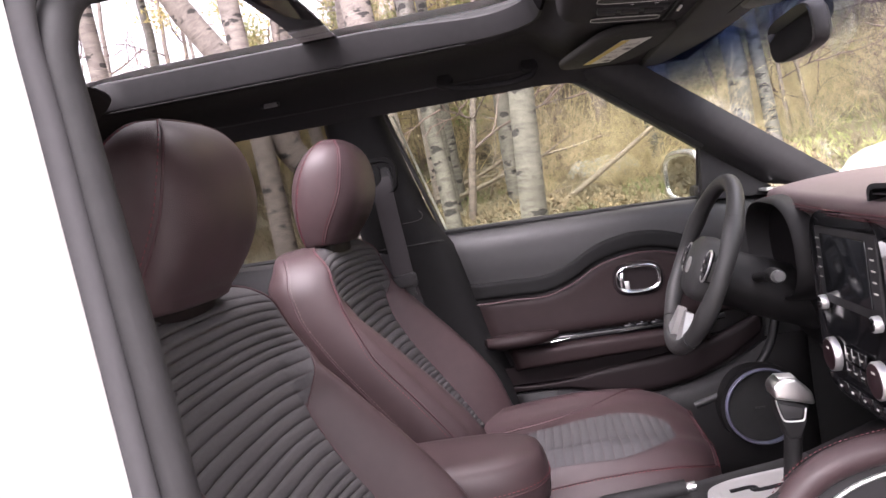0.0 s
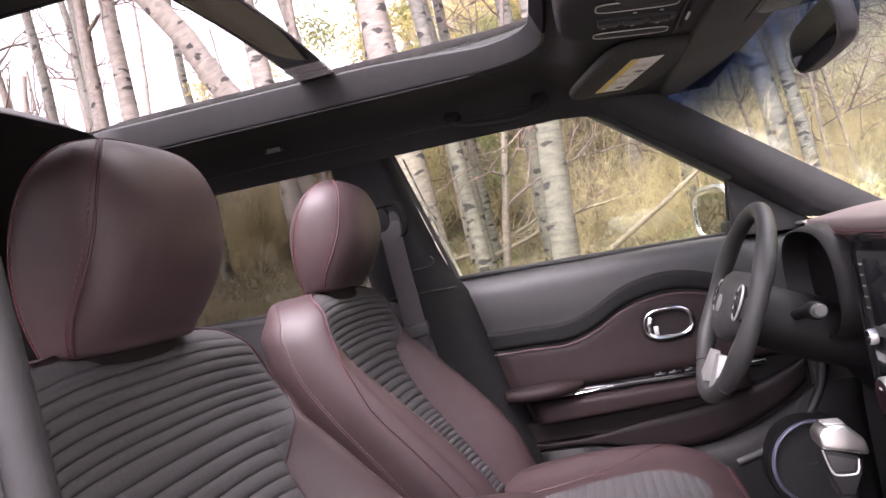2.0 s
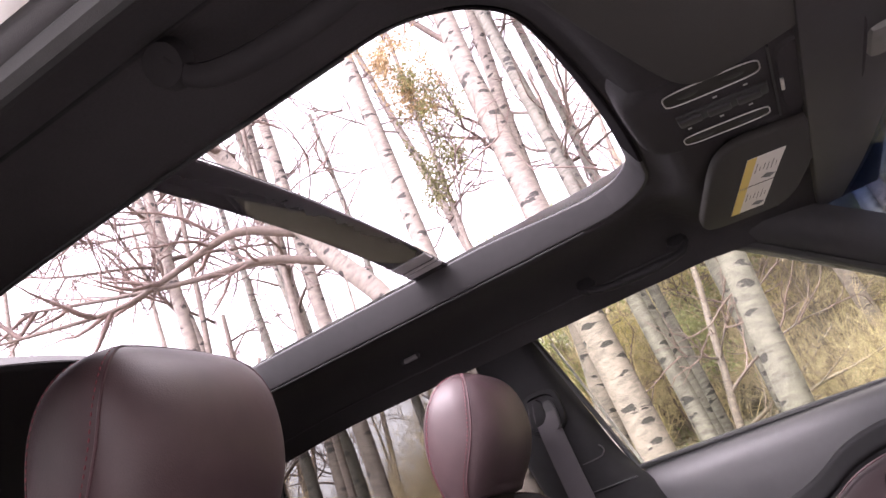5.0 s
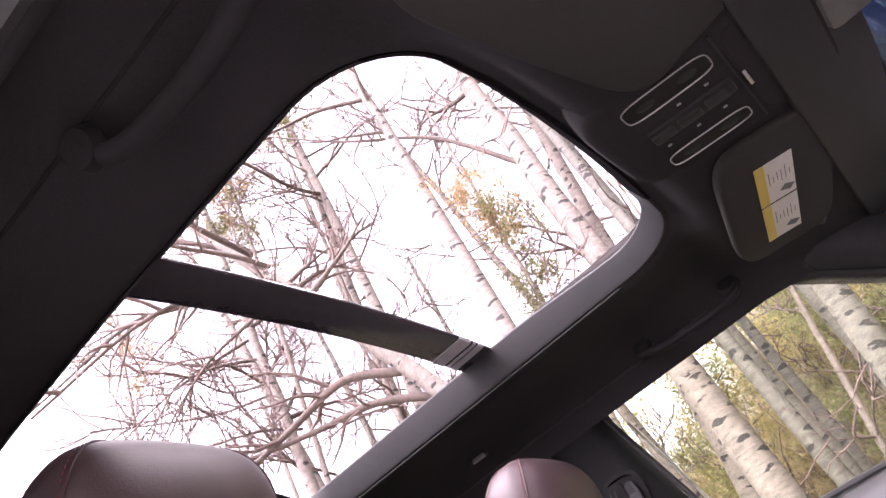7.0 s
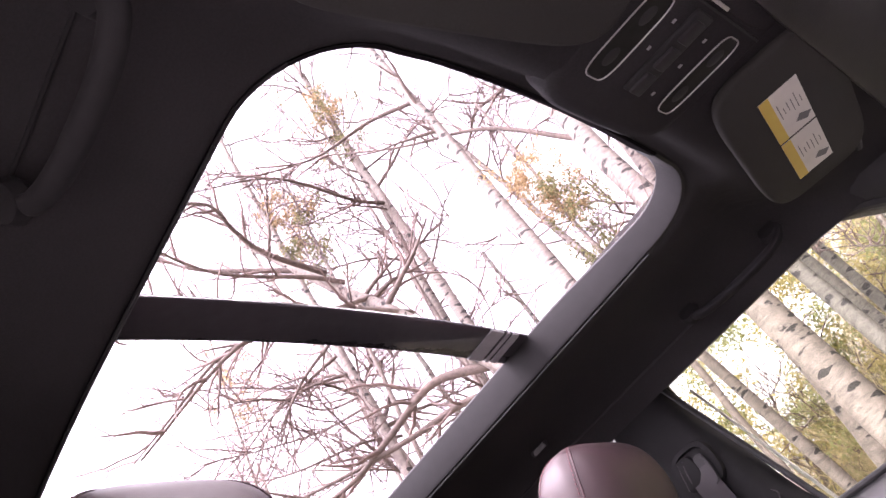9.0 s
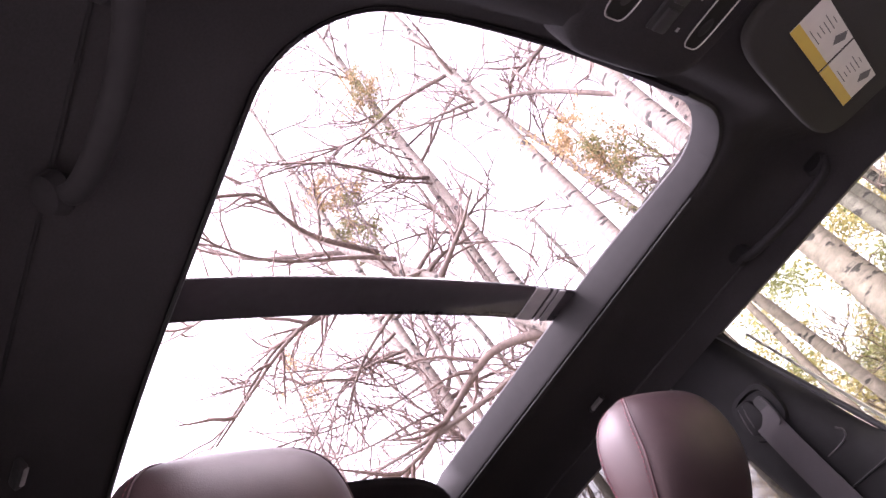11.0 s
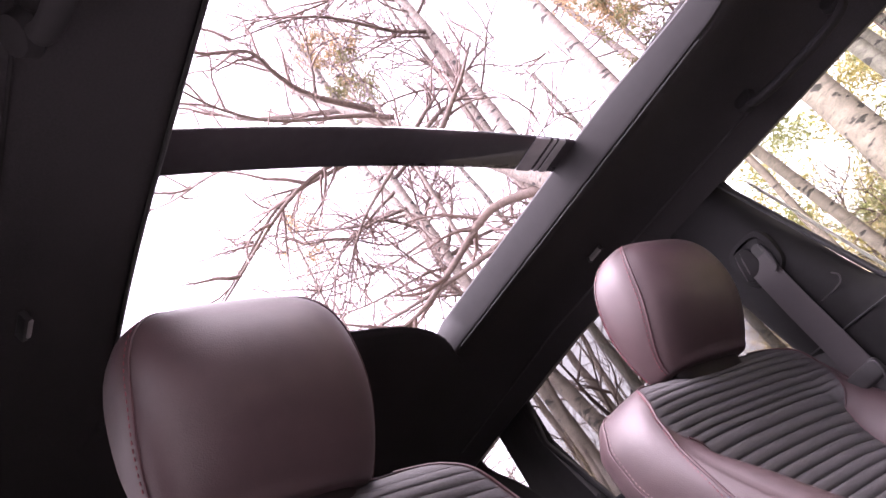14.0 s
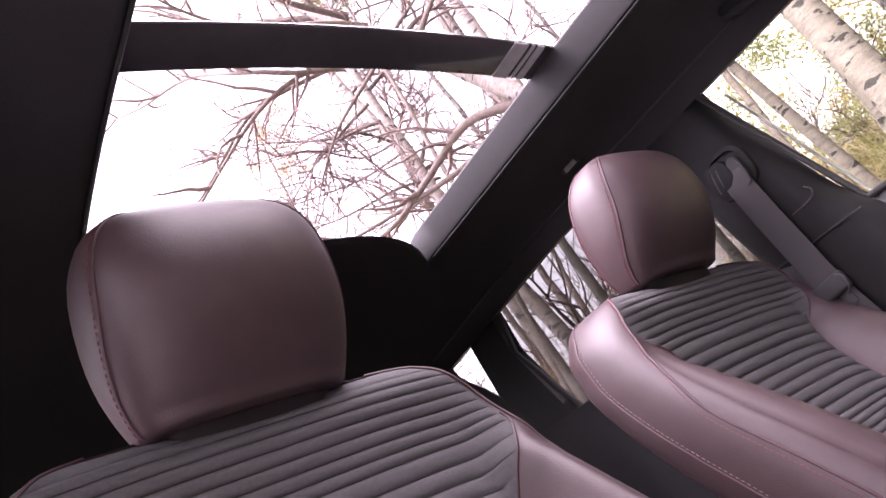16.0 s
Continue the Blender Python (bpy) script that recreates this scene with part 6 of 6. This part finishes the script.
tree("birch", BL, (-1.7, 7.0), (-2.9, 6.24, 9.80), 0.064, 19, 0.05, 10, 0.4)
tree("birch", BL, (2.5, 6.55), (1.9, 6.43, 8.81), 0.095, 20, 0.1, 10, 0.3, skin=GREYBIRCH)
tree("birch", BL, (2.75, 6.5), (2.35, 6.30, 8.30), 0.058, 21, 0.1, 10, 0.3, skin=GREYBIRCH)

tree("birch", BL, (-4.65, 7.2), (-4.95, 7.02, 7.83), 0.115, 22, 0.06, 6, 0.5, 1.0, 0.7, skin=GREYBIRCH)
tree("birch", BL, (-5.15, 7.0), (-5.5, 6.84, 7.33), 0.080, 23, 0.06, 6, 0.5, 1.0, 0.7, skin=GREYBIRCH)
tree("birch", BL, (-4.45, 9.0), (-4.6, 8.70, 8.41), 0.075, 24, 0.06, 6, 0.5, 1.0, 0.7, skin=GREYBIRCH)
tree("birch", BL, (-6.1, 9.4), (-6.5, 9.10, 8.42), 0.085, 25, 0.06, 6, 0.5, 1.0, 0.7, skin=GREYBIRCH)

for k, (x, y) in enumerate(((3.2, 7.5), (3.7, 8.2), (4.2, 7.0), (4.7, 8.6), (5.3, 9.2), (3.9, 9.6), (2.9, 8.7), (6.2, 8.8))):
    z = ground_z(x, y)
    tree("sapling", "thin bare grey sapling on the meadow slope", (x, y), (x + 0.3 * math.sin(5 * k), y, z + 2.6 + 0.4 * math.cos(3 * k)), 0.024, 60 + k, 0.12, 12, 0.15, 1.1, 0.7, skin=BROWNBARK, group="saplings")

# a further belt of trunks
rng = random.Random(77)
for k in range(84):
    if 8 < k < 30:
        continue
    x, y = rng.uniform(-14, 11), rng.uniform(8.8, 19)
    if k > 46:
        x, y = rng.uniform(-16, -6.5), rng.uniform(0.5, 9)
    if k > 61:
        x, y = rng.uniform(-13, -4.8), rng.uniform(6.2, 14)
    h = rng.uniform(6, 10) if k < 47 else rng.uniform(3.2, 4.6)
    z = ground_z(x, y)
    brown = rng.random() < 0.3
    tree("birch" if not brown else "alder", BL if not brown else "bare brown tree on the slope", (x, y), (x + rng.uniform(-0.8, 0.8), y + rng.uniform(-0.5, 0.5), z + h), rng.uniform(0.04, 0.095), 100 + k,
         0.15, 7, 0.35, 1.5, 0.7, skin=BROWNBARK if brown else None, group="far trees")


def leaves(rng, centres, count, size, name, material, parent):
    """Small leaf blades scattered round the centres (point, radii)."""
    v, f = [], []
    for _ in range(count):
        c, rad = rng.choice(centres)
        p = Vector((c[0] + rng.gauss(0, 0.45) * rad[0], c[1] + rng.gauss(0, 0.45) * rad[1], c[2] + rng.gauss(0, 0.45) * rad[2]))
        a = Vector((rng.gauss(0, 1), rng.gauss(0, 1), rng.gauss(0, 1))).normalized() * size * rng.uniform(0.6, 1.3)
        b = a.cross(Vector((rng.gauss(0, 1), rng.gauss(0, 1), rng.gauss(0, 1)))).normalized() * size * 0.33
        i = len(v)
        v += [tuple(p - a), tuple(p + b), tuple(p + a), tuple(p - b)]
        f.append((i, i + 1, i + 2, i + 3))
    me = bpy.data.meshes.new(name)
    me.from_pydata(v, [], f)
    me.materials.append(material)
    ob = new(name, me)
    ob.parent = parent
    return tagged(ob, "small leaves", kind="stuff")


def leafy(x, y, top, seed, green, orange, r=0.035, dense=1300):
    """A slender tree that keeps its leaves in a narrow crown; green and orange: stretches of height."""
    rg = random.Random(seed)
    t = tree("leafy_sapling", "slender tree with olive and orange leaf clumps", (x, y), (x + rg.uniform(-0.2, 0.2), y, top), r, seed, 0.1, 14, 0.4, 0.9, 0.8, skin=BROWNBARK, group="leafy saplings")
    for (z0, z1), m in ((green, LEAFGREEN), (orange, LEAFORANGE)):
        if z1 > z0:
            cs = []
            for _ in range(30):
                z = rg.uniform(z0 - 0.15, z1 + 0.15)
                cs.append(((x + rg.gauss(0, 0.18), y + rg.gauss(0, 0.18), z), (0.10, 0.10, 0.16)))
            leaves(rg, cs, dense, 0.024, "foliage", m, t)
    return t


leafy(-1.42, 4.8, 6.6, 301, (4.0, 4.9), (4.85, 5.45), dense=2600)
leafy(-4.17, 4.36, 8.62, 302, (6.75, 7.55), (7.3, 8.1), dense=3200)
leafy(-3.20, 4.83, 9.84, 303, (8.2, 8.9), (8.84, 8.94), dense=1800)
leafy(-6.85, 4.64, 8.3, 304, (0, 0), (6.9, 7.7), dense=2200)
for k, (x, y) in enumerate(((-2.9, 9.6), (-1.7, 9.3), (-0.5, 9.9), (0.4, 10.8), (1.5, 10.4))):
    z = ground_z(x, y)
    rg = random.Random(320 + k)
    t = tree("leafy_tree", "yellow-green leafy tree on the slope", (x, y), (x, y, z + 2.2), 0.05, 320 + k, 0.1, 14, 0.2, 1.0, 0.7, skin=BROWNBARK, group="leafy trees")
    for m, q in ((LEAFLIME, 14), (LEAFYELLOW, 16)):
        cs = [((x + rg.gauss(0, 0.7), y + rg.gauss(0, 0.5), z + rg.uniform(0.5, 3.2 if k < 2 else 2.2)), (0.32, 0.32, 0.3)) for _ in range(q)]
        leaves(rg, cs, 4200, 0.042, "foliage", m, t)


def shrub(seed, tall):
    rg = random.Random(seed)
    w = Wood()
    for _ in range(26):
        a = rg.uniform(0, math.tau)
        d = Vector((math.cos(a) * rg.uniform(0.2, 1), math.sin(a) * rg.uniform(0.2, 1), rg.uniform(0.5, 1.4)))
        pts = wander(rg, Vector((rg.gauss(0, 0.15), rg.gauss(0, 0.15), -0.1)), d, tall * rg.uniform(0.6, 1.2), 7, 0.30, 0.0)
        w.stem(pts, 0.0055, 0.002, 4)
        for _ in range(10):
            k = rg.randrange(1, 7)
            q = wander(rg, pts[k], pts[k] - pts[k - 1] + Vector((rg.gauss(0, 0.2), rg.gauss(0, 0.2), rg.gauss(0, 0.15))), rg.uniform(0.2, 0.6) * tall * 0.6, 4, 0.3)
            w.stem(q, 0.0028, 0.0012, 3)
            for _ in range(3):
                w.stem(wander(rg, q[rg.randrange(1, 4)], Vector((rg.gauss(0, 1), rg.gauss(0, 1), rg.gauss(0.4, 1))), rg.uniform(0.1, 0.3), 2, 0.3), 0.0017, 0.0009, 3)
    return w


protos = []
for k in range(5):
    s = thing("shrub", "dry leafless shrub with tan twigs", "shrub", "dry shrubs", at=(0, 0, 0))
    shrub(500 + k, 1.5 + 0.25 * k).part("twig_crown", LIMB if k == 2 else DRYTWIG, s)
    if k == 3:
        rg = random.Random(540 + k)
        cs = [((rg.gauss(0, 0.5), rg.gauss(0, 0.5), rg.uniform(0.5, 2.0)), (0.35, 0.35, 0.3)) for _ in range(26)]
        leaves(rg, cs, 500, 0.024, "foliage", LEAFYELLOW, s)
    protos.append(s)
rng = random.Random(9)
spots = []
for k in range(200):
    x, y = rng.uniform(-11, 5.5), 8.7 + 8.0 * rng.random() ** 1.2
    if k > 188:
        x, y = rng.uniform(4.0, 12), rng.uniform(7.0, 12)
    spots.append((x, y))
for k in range(20):
    spots.append((rng.uniform(0.4, 4.5), rng.uniform(6.2, 8.6)))
for k in range(80):
    spots.append((rng.uniform(-2.5, 12), rng.uniform(14, 27)))
for k in range(9):
    spots.append((rng.uniform(4.0, 9), rng.uniform(6.0, 10)))
for k in range(40):
    spots.append((rng.uniform(5.0, 14), rng.uniform(2.5, 13)))
for k in range(14):
    spots.append((rng.uniform(-13, -5.5), rng.uniform(3.5, 9)))
for k, (x, y) in enumerate(spots):
    m = Matrix.Translation((x, y, ground_z(x, y))) @ Matrix.Rotation(rng.uniform(0, 6.28), 4, "Z")
    if y < 8.5 or x > 3:
        m = m @ Matrix.Scale(rng.uniform(0.45, 0.75), 4)
    if k < 5:
        protos[k].matrix_basis = m
    else:
        copy_thing(protos[k % 5], m)


def blades(count, area, h, material, seed, name, label, patch=0.0):
    rg = random.Random(seed)
    v, f = [], []
    x0, x1, y0, y1 = area
    for _ in range(count):
        x, y = rg.uniform(x0, x1), rg.uniform(y0, y1)
        if patch and noise.noise(Vector((x * 0.6, y * 0.6, seed))) < patch:
            continue
        z = ground_z(x, y) - 0.02
        a = rg.uniform(0, math.tau)
        w = 0.003 * rg.uniform(0.7, 1.5)
        t = h * rg.uniform(0.4, 1.2)
        lx, ly = rg.gauss(0, 0.35) * t, rg.gauss(0, 0.35) * t
        i = len(v)
        v += [(x - w * math.cos(a), y - w * math.sin(a), z), (x + w * math.cos(a), y + w * math.sin(a), z), (x + lx * 0.4 + w * 0.6, y + ly * 0.4, z + t * 0.6), (x + lx, y + ly, z + t)]
        f += [(i, i + 1, i + 2), (i, i + 2, i + 3)]
    me = bpy.data.meshes.new(name)
    me.from_pydata(v, [], f)
    me.materials.append(material)
    return tagged(new(name, me), label, "grass", kind="stuff")


blades(60000, (-6, 9, 3.4, 12), 0.12, DRYGRASS, 5, "dry_grass", "tall dry straw-coloured grass on the slope")
blades(50000, (-6, 9, 3.4, 11), 0.10, GREENGRASS, 6, "green_grass", "short green grass in patches", 0.12)

blades(70000, (2.5, 16, 4.5, 16), 0.12, MEADOW, 8, "meadow_grass", "light green meadow grass on the slope", -0.1)
blades(70000, (-3, 16, 12, 28), 0.34, MEADOW, 9, "hill_grass", "tall yellow-green grass on the hill", -0.05)

rg = random.Random(31)
lv, lf = [], []
while len(lf) < 42000:
    x, y = rg.uniform(-6, 3.5), 3.2 + 8.5 * rg.random() ** 1.4
    if noise.noise(Vector((x * 0.7, y * 0.7, 21))) < -0.15:
        continue
    p = Vector((x, y, ground_z(x, y) + rg.uniform(0.0, 0.05)))
    a = Vector((rg.gauss(0, 1), rg.gauss(0, 1), rg.gauss(0, 0.5))).normalized() * rg.uniform(0.014, 0.032)
    b = a.cross(Vector((rg.gauss(0, 0.4), rg.gauss(0, 0.4), 1))).normalized() * a.length * 0.6
    i = len(lv)
    lv += [tuple(p - a), tuple(p + b), tuple(p + a), tuple(p - b)]
    lf.append((i, i + 1, i + 2, i + 3))
lme = bpy.data.meshes.new("fallen_leaves")
lme.from_pydata(lv, [], lf)
lme.materials.append(LITTER)
tagged(new("fallen_leaves", lme), "tan and orange fallen leaves on the ground", "leaves", kind="stuff")

# fallen wood and rocks
log = thing("fallen_log", "bleached fallen log lying across brush", "log")
w = Wood()
w.stem(wander(random.Random(3), Vector((0.35, 6.0, 0.72)), Vector((1.0, -0.02, 0.62)), 1.6, 8, 0.03), 0.032, 0.020, 8)
w.part("stem", DEADWOOD, log)
for k, (a, d, ln, r) in enumerate((((-0.9, 7.0, 1.3), (1, 0.3, 0.25), 2.2, 0.03), ((-0.4, 6.6, 1.0), (1, 0.1, 0.35), 1.6, 0.025), ((-1.6, 7.4, 1.5), (1, -0.2, -0.1), 2.4, 0.03), ((0.6, 7.6, 1.4), (1, 0.1, 0.1), 2.0, 0.028))):
    o = thing("fallen_branch", "dead grey branch lying in brush", "branch", "fallen branches")
    w = Wood()
    pts = wander(random.Random(40 + k), Vector((a[0], a[1], ground_z(a[0], a[1]) + 0.12)), Vector(d), ln, 9, 0.12)
    w.stem(pts, r, r * 0.4, 7)
    spray(random.Random(60 + k), w, pts, r, 2, 0.8, 0.5)
    w.part("stem", DEADWOOD, o)


def boulder(x, y, size, seed, sink=0.3):
    bm = bmesh.new()
    bmesh.ops.create_icosphere(bm, subdivisions=4, radius=1.0)
    for v in bm.verts:
        d = 1 + 0.22 * noise.noise(v.co * 1.3 + Vector((seed, 0, 0))) + 0.06 * noise.noise(v.co * 4 + Vector((0, seed, 0)))
        v.co = Vector((v.co.x * size[0] * d, v.co.y * size[1] * d, v.co.z * size[2] * d))
    ob = part("boulder", bm, ROCK, None)
    ob.location = (x, y, ground_z(x, y) + size[2] * (1 - 2 * sink) * 0.5)
    return tagged(ob, "pale granite boulder half sunk in grass", "rock", "boulders")


boulder(1.25, 7.2, (0.26, 0.2, 0.2), 2.0)
boulder(3.22, 4.3, (0.95, 0.7, 0.42), 5.0)
boulder(0.95, 7.5, (0.18, 0.15, 0.14), 8.0)
